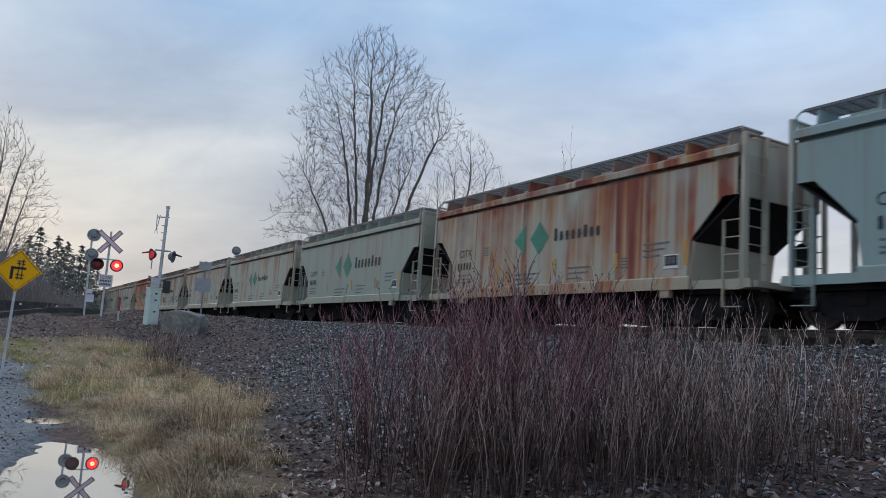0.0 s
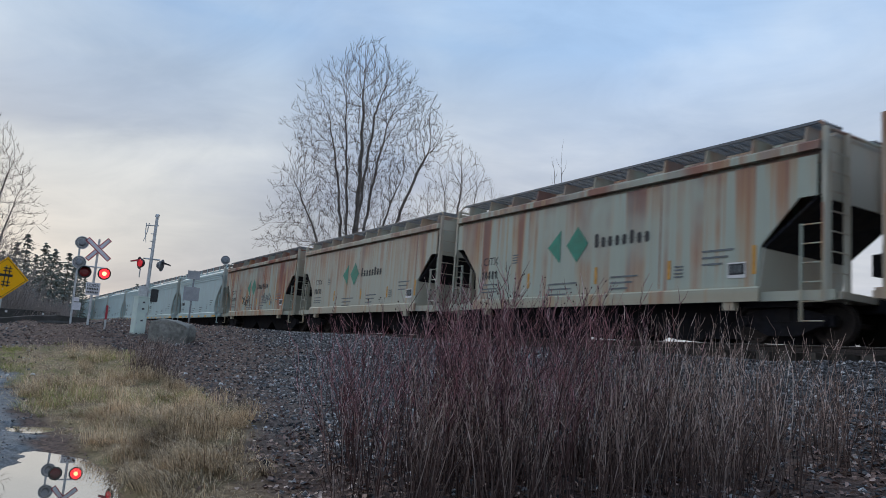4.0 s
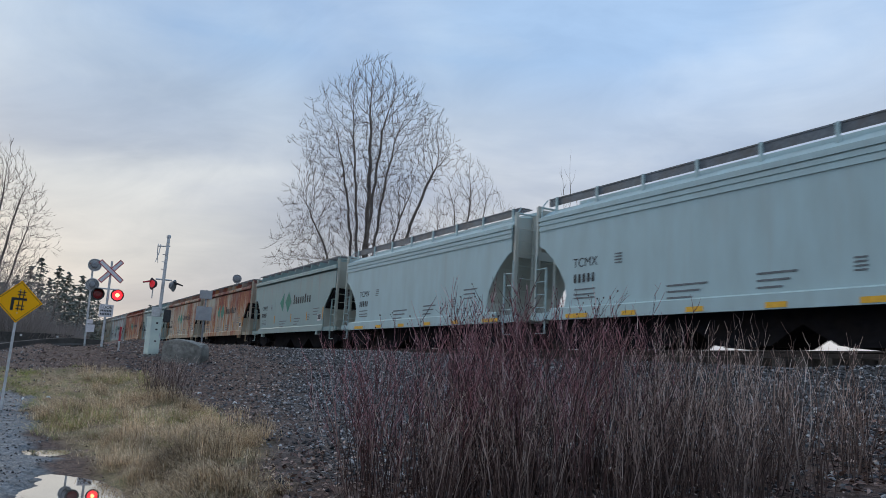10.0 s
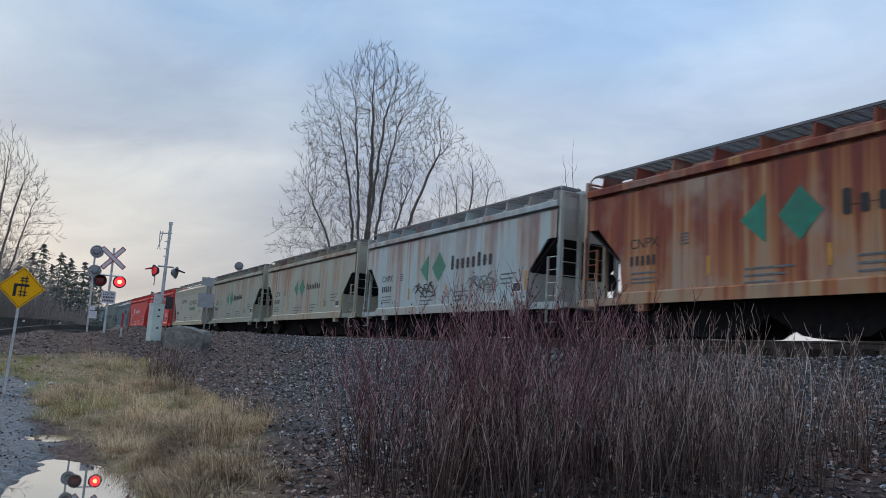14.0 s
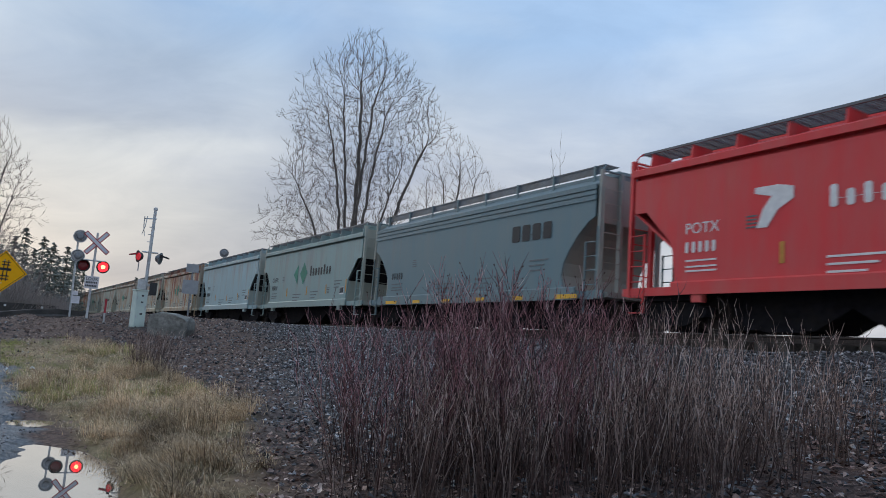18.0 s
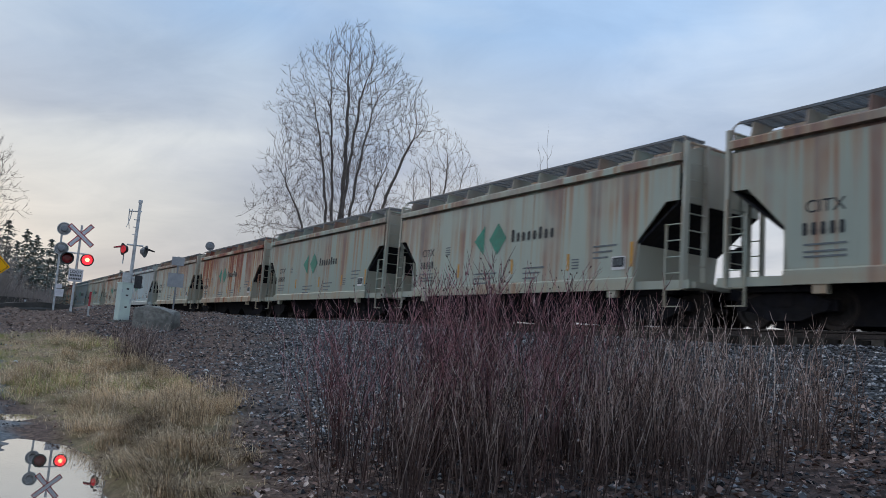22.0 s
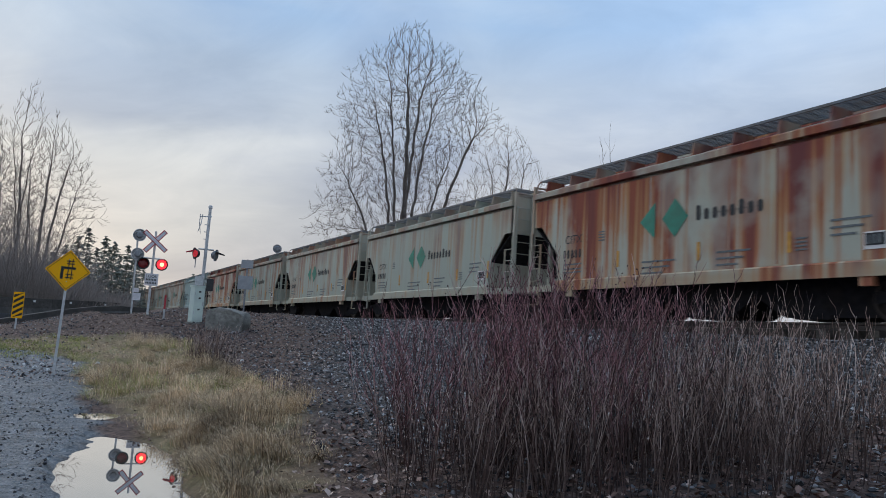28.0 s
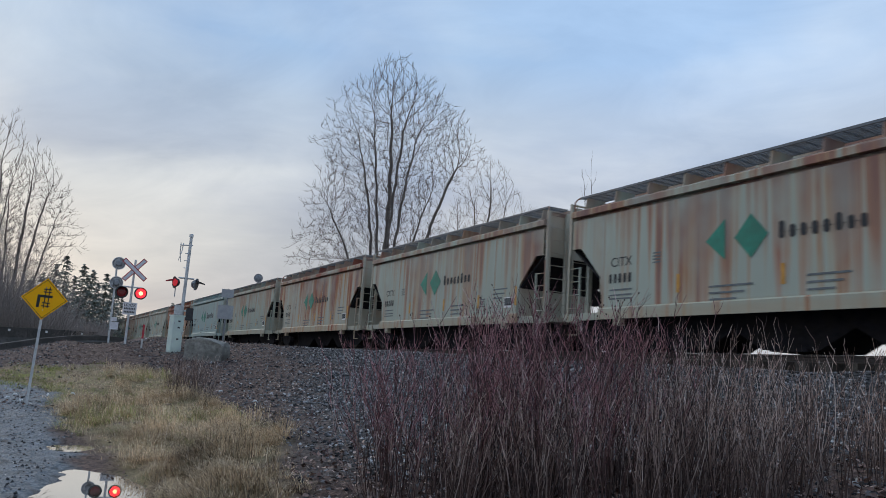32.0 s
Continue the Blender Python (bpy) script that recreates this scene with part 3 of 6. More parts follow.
def wheel_axis(bogie, x):
    """A wheelset in the bogie's space: axle with two wheels."""
    g = Geo()
    g.tube((0, -1.05, 0), (0, 1.05, 0), 0.08, n=8)
    for s in (-1, 1):
        g.lathe((0, s * 0.70, 0), (0, s, 0), [(-0.03, 0.48), (0.0, 0.48), (0.005, 0.455), (0.10, 0.447), (0.10, 0.37), (0.04, 0.34), (0.04, 0.15), (0.11, 0.13), (0.11, 0.0)], 24)
    ob = part("wheelset", g, STEEL, bogie, "dark steel wheels on an axle")
    ob.location = (x, 0, 0.457)
    return ob


def make_bogie(car, x):
    bogie = part("bogie", Geo().box(-0.2, 0.2, -1.15, 1.15, 0.45, 0.78), UNDER, car, "black cast-steel truck with two wheelsets")
    bogie.location = (x, 0, 0)
    wheel_axis(bogie, -0.89)
    wheel_axis(bogie, 0.89)
    for s in (-1, 1):
        y0, y1 = (-1.12, -0.98) if s < 0 else (0.98, 1.12)
        g = Geo()
        g.prism([(-1.1, 0.36), (-0.75, 0.34), (-0.35, 0.16), (0.35, 0.16), (0.75, 0.34), (1.1, 0.36), (1.1, 0.58), (0.8, 0.62), (0.45, 0.72), (-0.45, 0.72), (-0.8, 0.62), (-1.1, 0.58)], y0, y1)
        for k in (-0.14, 0, 0.14):
            g.tube((k, s * 1.05, 0.24), (k, s * 1.05, 0.47), 0.055, n=8)
        for k in (-0.89, 0.89):
            g.tube((k, s * 1.10, 0.457), (k, s * 1.20, 0.457), 0.11, n=10)
        part("side_frame", g, UNDER, bogie, "cast side frame with coil springs")
    return bogie


def letter_row(x0, x1, z0, z1, count, y, gap=0.25, rise=None):
    """A row of plain upright bars of the lettering's size, on one thin line through their middle."""
    w, low, top = (x1 - x0) / count, [], []
    mid, thin = z0 + 0.36 * (z1 - z0), 0.008 * (z1 - z0)
    for i in range(count):
        h = (z1 - z0) * (rise[i] if rise else 1.0)
        a, b = x0 + (i + 0.04) * w, x0 + (i + 0.96 - gap) * w
        c = min(0.3 * (b - a), 0.04)
        low += [(a, mid - thin)] * (i > 0) + [(a, z0 + c), (a + c, z0), (b - c, z0), (b, z0 + c)] + [(b, mid - thin)] * (i < count - 1)
        top += [(a, mid + thin)] * (i > 0) + [(a, z0 + h - c), (a + c, z0 + h), (b - c, z0 + h), (b, z0 + h - c)] + [(b, mid + thin)] * (i < count - 1)
    return Geo().prism(low + top[::-1], y - 0.004, y + 0.002)


def text_plate(parent, words, x, z, size, y, mat, name="lettering"):
    """Flat raised words on an upright face that looks along -y."""
    cu = bpy.data.curves.new(name, "FONT")
    cu.body, cu.size, cu.align_x, cu.align_y, cu.extrude = words, size, "CENTER", "CENTER", 0.002
    tmp = new(name, cu)
    me = bpy.data.meshes.new_from_object(tmp.evaluated_get(bpy.context.evaluated_depsgraph_get()))
    bpy.data.objects.remove(tmp)
    me.materials.clear()
    me.materials.append(mat)
    ob = new(name, me)
    ob.parent = parent
    ob.matrix_local = pose(x, y, z, 90, 0, 0)
    return ob


# cut of the rounded car's side sheet at one end
ARC = [(-6.60, 3.52), (-6.60, 3.05), (-6.35, 2.93), (-5.95, 2.60), (-5.60, 2.2), (-5.38, 1.85), (-5.30, 1.5), (-5.40, 1.12)]


def end_parts(car, paint, s, curved):
    """Corner posts, ladders, end sheet, platform and coupler at one end (s = -1 or 1)."""
    X = lambda v: s * v
    for y in (-1.46, -0.74, 0.74, 1.46):
        w = 0.05 if abs(y) > 1 else 0.06
        g = Geo().box(min(X(6.70), X(6.80)), max(X(6.70), X(6.80)), y - w, y + w, 0.82, 4.32)
        part("end_post", g, ENDPAINT, car)
    g = Geo().prism([(X(6.62), 2.9), (X(6.66), 2.9), (X(6.66), 4.2), (X(6.62), 4.2)], -1.42, 1.42)
    part("end_sheet", g, ENDPAINT, car)
    if curved:
        # the end plate follows the rounded cut of the side sheets
        rim = [(X(-a), b) for a, b in ARC[1:]]
        g = Geo().prism(rim + [(p - s * 0.03, q + 0.02) for p, q in reversed(rim)], -1.475, 1.475)
        part("slope_sheet", g, ENDPAINT, car, "shaded curved underside of the hopper end")
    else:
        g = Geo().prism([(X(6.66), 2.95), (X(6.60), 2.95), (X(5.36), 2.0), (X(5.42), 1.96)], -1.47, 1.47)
        # black instead of car paint: shade under the slope put into the colour
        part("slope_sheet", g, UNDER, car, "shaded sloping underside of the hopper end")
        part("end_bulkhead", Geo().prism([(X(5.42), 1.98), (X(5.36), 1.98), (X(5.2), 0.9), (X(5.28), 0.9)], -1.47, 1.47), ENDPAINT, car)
    g = Geo()
    g.tube((X(6.75), -1.46, 4.3), (X(6.75), 1.46, 4.3), 0.035, n=6)
    part("top_rail", g, paint, car)
    for y in (-1.50, 1.50):
        g = Geo()
        for k, x in enumerate((6.24, 6.70)):
            g.box(min(X(x), X(x) + s * 0.035), max(X(x), X(x) + s * 0.035), y - 0.03, y + 0.03, 0.42 if k == 0 else 0.86, 2.38 if k == 0 else 2.76)
        for i in range(6):
            z = 0.43 + i * 0.385
            g.tube((X(6.24), y, z), (X(6.72), y, z), 0.016, n=5)
        part("side_ladder", g, paint, car)
    g = Geo()
    for i in range(8):
        z = 1.0 + i * 0.40
        g.tube((X(6.815), -1.44, z), (X(6.815), -0.76, z), 0.014, n=5)
    for y in (-1.42, -0.78):
        g.box(min(X(6.80), X(6.83)), max(X(6.80), X(6.83)), y - 0.015, y + 0.015, 0.95, 3.85)
    part("end_ladder", g, ENDPAINT, car)
    g = Geo().box(min(X(5.3), X(7.05)), max(X(5.3), X(7.05)), -1.40, 1.40, 0.86, 1.0)
    part("end_platform", g, ENDPAINT, car)
    for y0, y1 in ((-1.50, -1.42), (1.42, 1.50)):
        g = Geo().box(min(X(5.3), X(6.95)), max(X(5.3), X(6.95)), y0, y1, 0.84, 1.04)
        part("end_sill", g, paint, car)
    g = Geo().box(min(X(6.7), X(7.25)), max(X(6.7), X(7.25)), -0.16, 0.16, 0.70, 0.98)
    g.box(min(X(7.2), X(7.36)), max(X(7.2), X(7.36)), -0.22, 0.16, 0.66, 1.0)
    part("coupler", g, UNDER, car, "black knuckle coupler")
    g = Geo()
    g.path([Vector((X(6.95), 0.42, 0.85)), Vector((X(7.1), 0.42, 0.55)), Vector((X(7.32), 0.40, 0.42))], [0.03] * 3, 5)
    part("air_hose", g, UNDER, car)


def under_parts(car, paint):
    for x in (-2.95, 0.0, 2.95):
        g = Geo()
        wl, wr = (0.70 if x > -1 else 1.42), (0.70 if x < 1 else 1.42)
        g.prism([(x - 1.475, 1.04), (x - 1.475, 0.56), (x - wl, 0.10), (x + wr, 0.10), (x + 1.475, 0.56), (x + 1.475, 1.04)], -0.78, 0.78)
        hop = part("hopper_bay", g, UNDER, car, "dark tapering discharge hopper")
        part("outlet_gate", Geo().box(x - 0.45, x + 0.45, -0.85, 0.85, 0.06, 0.16), UNDER, hop)
    g = Geo().box(-7.0, 7.0, -0.16, 0.16, 0.72, 1.02)
    part("centre_sill", g, UNDER, car)
    for x in (-5.6, 5.6):
        make_bogie(car, x)
    g = Geo().tube((4.1, -0.5, 0.72), (4.75, -0.5, 0.72), 0.12, n=8)
    part("brake_reservoir", g, UNDER, car)
    for x in (-5.6, 5.6):
        part("body_bolster", Geo().box(x - 0.75, x + 0.75, -1.3, 1.3, 0.74, 0.98), UNDER, car)
        # solid box in place of brake rigging, added to darken the gap there
        part("brake_rigging", Geo().box(x - 0.46, x + 0.46, -0.8, 0.8, 0.03, 0.6), UNDER, car)


def stencils(car, y, dark, mid):
    """Small data panels low on the side."""
    part("car_number", letter_row(-4.98, -4.05, 1.80, 2.06, 5, y, 0.42), dark, car)
    g = Geo()
    for z in (1.60, 1.46, 1.36):
        g.box(-4.95, -4.1, y - 0.004, y + 0.004, z, z + 0.04)
    part("load_data", g, mid, car)
    for x, z, w in ((-1.55, 1.47, 1.2), (0.95, 1.55, 0.95), (3.85, 1.98, 0.85)):
        g = Geo()
        for k in range(3):
            g.box(x, x + w * (1 - 0.18 * k), y - 0.004, y + 0.004, z - 0.15 * k, z - 0.15 * k + 0.045)
        part("small_stencil", g, mid, car)
    for x, z in ((-3.35, 2.22), (3.06, 1.45)):
        g = Geo()
        for k in range(4):
            g.box(x, x + 0.26, y - 0.004, y + 0.004, z + 0.08 * k, z + 0.08 * k + 0.035)
        tagged(part("inspection_stencil", g, mid, car), kind="stuff")


def consolidated(car, y):
    part("label_plate", Geo().box(4.55, 5.0, y - 0.006, y + 0.006, 1.36, 1.70), WHITEPAINT, car, "white-framed black data plate")
    part("label_panel", Geo().box(4.58, 4.97, y - 0.012, y - 0.006, 1.43, 1.67), BLACKPAINT, car)
    part("label_marking", letter_row(4.62, 4.93, 1.46, 1.64, 3, y - 0.014, 0.4), GREYPAINT, car)


def make_ribbed():
    """Angular three-bay covered hopper with bracketed running boards."""
    car = thing("hopper_car", "pale grey-green covered hopper railcar streaked with rust", "railcar", group="freight train")
    # side sheets with cut-away ends, one each side
    outline = [(-6.60, 3.76), (-6.60, 2.92), (-6.22, 2.92), (-5.36, 2.03), (-5.25, 1.10), (5.25, 1.10), (5.36, 2.03), (6.22, 2.92), (6.60, 2.92), (6.60, 3.76)]
    for s in (-1, 1):
        y = s * 1.50
        part("side_sheet", Geo().prism(outline, y - 0.02, y + 0.02), PAINT, car)
        part("eave_channel", Geo().box(-6.58, 6.58, min(s * 1.36, s * 1.39), max(s * 1.36, s * 1.39), 3.6, 3.95), PAINT, car, "dark recessed channel under the eave")
        part("top_chord", Geo().prism([(s * 1.40, 3.86), (s * 1.58, 3.86), (s * 1.58, 4.02), (s * 1.52, 4.06), (s * 1.40, 4.06)], -6.66, 6.66, 0), PAINT, car)
        part("side_sill", Geo().prism([(s * 1.52, 0.84), (s * 1.58, 0.84), (s * 1.58, 1.12), (s * 1.52, 1.16)], -5.35, 5.35, 0), PAINT, car)
        g = Geo()
        for k in range(9):
            x = -5.2 + k * 1.3
            g.box(x - 0.02, x + 0.02, y + (-0.0225 if s < 0 else 0.02), y + (-0.02 if s < 0 else 0.0225), 1.2, 3.75)
        part("panel_seam", g, PAINT, car)
        g = Geo()
        for k in range(9):
            yy = s * (0.63 + 0.09 * k)
            w = 0.016 if k in (0, 8) else 0.007
            g.box(-6.58, 6.58, yy - w, yy + w, 4.455 if k in (0, 8) else 4.48, 4.515)
        for k in range(46):
            x = -6.58 + 13.16 * k / 45
            g.box(x - 0.008, x + 0.008, min(s * 0.64, s * 1.34), max(s * 0.64, s * 1.34), 4.485, 4.51)
        part("running_board", g, GRATE, car, "grey steel grating walkway")
        g = Geo()
        for k in range(11):
            x = -6.25 + k * 1.25
            wedge = [(s * 1.40, 4.07), (s * 1.33, 4.455), (s * 0.66, 4.455), (s * 0.66, 4.34)]
            if s < 0:
                part("bracket", Geo().prism(wedge, x - 0.02, x + 0.02, 0), PAINT, car)
            else:
                g.prism(wedge, x - 0.02, x + 0.02, 0)
        if s > 0:
            tagged(part("bracket_row", g, PAINT, car), kind="stuff")
        for e in (-1, 1):
            g = Geo().path([Vector((e * 6.62, s * 1.45, 4.05)), Vector((e * 6.68, s * 1.43, 4.36)), Vector((e * 6.62, s * 1.38, 4.46)), Vector((e * 6.5, s * 1.34, 4.50))], [0.022] * 4, 5)
            part("grab_rail", g, PAINT, car)
    g = Geo().prism([(-1.48, 4.04), (1.48, 4.04), (0.9, 4.30), (0.45, 4.40), (-0.45, 4.40), (-0.9, 4.30)], -6.62, 6.62, 0)
    part("roof", g, PAINT, car)
    g = Geo().box(-6.2, 6.2, -0.33, 0.33, 4.40, 4.60)
    part("trough_hatch", g, PAINT, car)
    for s in (-1, 1):
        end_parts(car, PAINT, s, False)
    g = Geo().lathe((6.9, 0.35, 1.75), (1, 0, 0), [(0, 0.27), (0.03, 0.27), (0.03, 0.22), (0.0, 0.2)], 14)
    g.box(6.72, 6.92, 0.2, 0.5, 1.5, 1.95)
    part("brake_wheel", g, UNDER, car)
    under_parts(car, PAINT)
    stencils(car, -1.527, BLACKPAINT, GREYPAINT)
    consolidated(car, -1.527)
    for x in (-2.55, 0.35, 2.85, 5.15):
        h = 0.62 if x > 5 else 0.45
        part("orange_mark", Geo().box(x, x + 0.10, -1.527 - 0.004, -1.523, 1.42, 1.42 + h), ORANGE, car)
    for x in (-4.6, 4.6):
        part("jacking_pad", Geo().box(x - 0.14, x + 0.14, -1.56, -1.40, 0.66, 0.84), PAINT, car)
    return car


def add_diamonds(car, y=-1.529, size=1.0, name=(0.66, 3.45, 2.38, 2.90)):
    """Owner's emblem and a row of blocks for the name; older cars wear a smaller set."""
    X = lambda v: -1.65 + (v + 1.65) * size
    Z = lambda v: 2.56 + (v - 2.56) * size
    part("diamond_emblem", Geo().prism([(X(-0.72), 2.56), (X(-0.22), Z(1.99)), (X(0.28), 2.56), (X(-0.22), Z(3.13))], y - 0.004, y), GREEN, car, "green painted diamond")
    part("triangle_emblem", Geo().prism([(-1.65, 2.56), (X(-1.02), Z(2.02)), (X(-1.02), Z(3.10))], y - 0.004, y), GREEN, car, "green painted triangle")
    rise = (1.0, 0.72, 0.72, 0.72, 0.72, 0.95, 0.72, 0.72)
    part("name_marking", letter_row(*name, 8, y, 0.42, rise), BLACKPAINT, car, "dark blocks of the owner's name")


def graffiti(car, seed):
    """A scrawled spray-paint tag low on the side."""
    rng = random.Random(seed)
    for x0, z0, w, mat in ((-2.9 + rng.random(), 1.75, 1.5, BLACKPAINT), (1.0 + rng.random(), 1.8, 1.6, GREYPAINT)):
        g = Geo()
        pts, x, z = [], x0, z0
        for k in range(34):
            x = x0 + w * k / 34 + 0.22 * math.sin(k * 1.9 + seed)
            z = z0 + 0.30 * math.sin(k * 1.3) * rng.uniform(0.5, 1.0) + 0.1 * math.sin(k * 0.31)
            pts.append((x, z))
        for (a, b), (c, d) in zip(pts, pts[1:]):
            ln = math.hypot(c - a, d - b) or 1
            u, v = -(d - b) / ln * 0.022, (c - a) / ln * 0.022
            g.prism([(a - u, b - v), (c - u, d - v), (c + u, d + v), (a + u, b + v)], -1.532, -1.528)
        tagged(part("spray_tag", g, mat, car, "scrawled spray-paint tag"), kind="stuff")


def make_smooth():
    """Round-shouldered covered hopper with a three-step top chord."""
    car = thing("hopper_car", "clean pale blue-grey covered hopper railcar with yellow markers", "railcar", group="freight train")
    outline = ARC + [(-x, z) for x, z in reversed(ARC)]
    for s in (-1, 1):
        y = s * 1.50
        part("side_sheet", Geo().prism(outline, y - 0.02, y + 0.02), PAINT, car)
        for k, (z0, z1, p) in enumerate(((3.50, 3.62, 0.05), (3.66, 3.76, 0.05), (3.80, 3.92, 0.06))):
            g = Geo().box(-6.62, 6.62, min(y, y + s * p), max(y, y + s * p), z0, z1, 0.02)
            part("top_chord", g, PAINT, car)
        part("upper_side", Geo().box(-6.6, 6.6, y - 0.018, y + 0.018, 3.50, 3.95), PAINT, car)
        part("side_sill", Geo().prism([(s * 1.52, 0.80), (s * 1.60, 0.80), (s * 1.60, 1.12), (s * 1.52, 1.16)], -5.95, 5.95, 0), PAINT, car)
        g = Geo()
        for k in range(6):
            yy = s * (0.74 + 0.092 * k)
            g.box(-6.58, 6.58, yy - 0.014, yy + 0.014, 4.52, 4.555)
        for k in range(40):
            x = -6.58 + 13.16 * k / 39
            g.box(x - 0.01, x + 0.01, min(s * 0.72, s * 1.2), max(s * 0.72, s * 1.2), 4.525, 4.55)
        part("running_board", g, GRATE, car, "grey steel grating walkway")
        part("kick_plate", Geo().box(-6.58, 6.58, min(s * 1.185, s * 1.20), max(s * 1.185, s * 1.20), 4.31, 4.515), GRATE, car)
        for k in range(8):
            x = -6.2 + k * 1.77
            part("bracket", Geo().box(x - 0.04, x + 0.04, min(s * 1.2, s * 1.25), max(s * 1.2, s * 1.25), 4.09, 4.56), PAINT, car)
    # square safety hoops at the ends of the walkways
    for e in (-1, 1):
        for s in (-1, 1):
            g = Geo().path([Vector((e * 6.62, s * 1.46, 3.9)), Vector((e * 6.66, s * 1.40, 4.30)), Vector((e * 6.64, s * 1.23, 4.53))], [0.02] * 3, 5)
            part("grab_rail", g, PAINT, car)
    g = Geo().prism([(-1.50, 3.94), (1.50, 3.94), (1.1, 4.20), (0.45, 4.36), (-0.45, 4.36), (-1.1, 4.20)], -6.62, 6.62, 0)
    part("roof", g, PAINT, car)
    part("trough_hatch", Geo().box(-6.2, 6.2, -0.33, 0.33, 4.36, 4.58), PAINT, car)
    for s in (-1, 1):
        end_parts(car, PAINT, s, True)
    under_parts(car, PAINT)
    stencils(car, -1.527, BLACKPAINT, GREYPAINT)
    for x in (-5.2, -3.0, -0.9, 1.2, 3.2, 5.2):
        part("yellow_marker", Geo().box(x, x + (0.9 if abs(x) > 5 else 0.5), -1.612, -1.601, 0.83, 0.95), YELLOWPAINT, car)
    return car


PALE, SAGE, BLUE = (0.39, 0.43, 0.36), (0.31, 0.37, 0.315), (0.255, 0.36, 0.35)
CREAM, BROWN, RED = (0.41, 0.415, 0.34), (0.38, 0.28, 0.21), (0.66, 0.05, 0.055)
SLATE, WHITE, PLAIN = (0.145, 0.225, 0.25), (0.43, 0.54, 0.555), (0.395, 0.53, 0.54)
AQUA = (0.34, 0.50, 0.535)
# kind, colour, rust amount for each car from the head of the train
CARS = [("d", BLUE, 0.15), ("d", BLUE, 0.2), ("d", CREAM, 0.75), ("d", SAGE, 0.3), ("d", PALE, 0.5), ("d", PALE, 0.55), ("d", SAGE, 0.6), ("d", BROWN, 0.95),
        ("d", PALE, 0.6), ("d", CREAM, 0.5), ("d", SAGE, 0.7),
        ("t", PLAIN, 0.06), ("t", PLAIN, 0.08), ("t", PLAIN, 0.05), ("t", PLAIN, 0.06), ("t", PLAIN, 0.05), ("t", PLAIN, 0.08), ("t", PLAIN, 0.05), ("t", PLAIN, 0.06),
        ("d", BLUE, 0.12), ("d", CREAM, 0.85), ("d", CREAM, 0.75), ("d", BLUE, 0.18), ("d", BROWN, 1.0), ("d", WHITE, 0.5), ("d", PALE, 0.5), ("d", SAGE, 0.4),
        ("g", CREAM, 0.1), ("r", RED, 0.06), ("r", RED, 0.06), ("x", SLATE, 0.06), ("d", BLUE, 0.15), ("p", AQUA, 0.25), ("d", CREAM, 0.68), ("d", PALE, 0.6), ("d", PALE, 0.55),
        ("d", PALE, 0.5), ("d", SAGE, 0.5), ("d", CREAM, 0.75), ("d", PALE, 0.55), ("d", WHITE, 0.4), ("d", CREAM, 0.65), ("d", SAGE, 0.5), ("d", SLATE, 0.2),
        ("d", CREAM, 0.85), ("d", CREAM, 0.9), ("d", PALE, 0.45), ("d", PALE, 0.6), ("d", SAGE, 0.6), ("d", CREAM, 0.8), ("d", BLUE, 0.1), ("d", PALE, 0.6)]
TAIL = [("d", PALE, 0.55), ("d", CREAM, 0.7), ("d", SAGE, 0.5), ("d", BLUE, 0.2), ("d", BROWN, 0.8), ("d", PALE, 0.4)]
CARS += [TAIL[i % 6] for i in range(20)]
TRAIN = []


def car_x(n, run):
    """Middle of car n (the first is -1) when the train has run so far."""
    return run - n * PITCH + 6.59


def mark(car, code, mat):
    text_plate(car, code, -4.52, 2.36, 0.36, -1.524, mat, "reporting_mark")


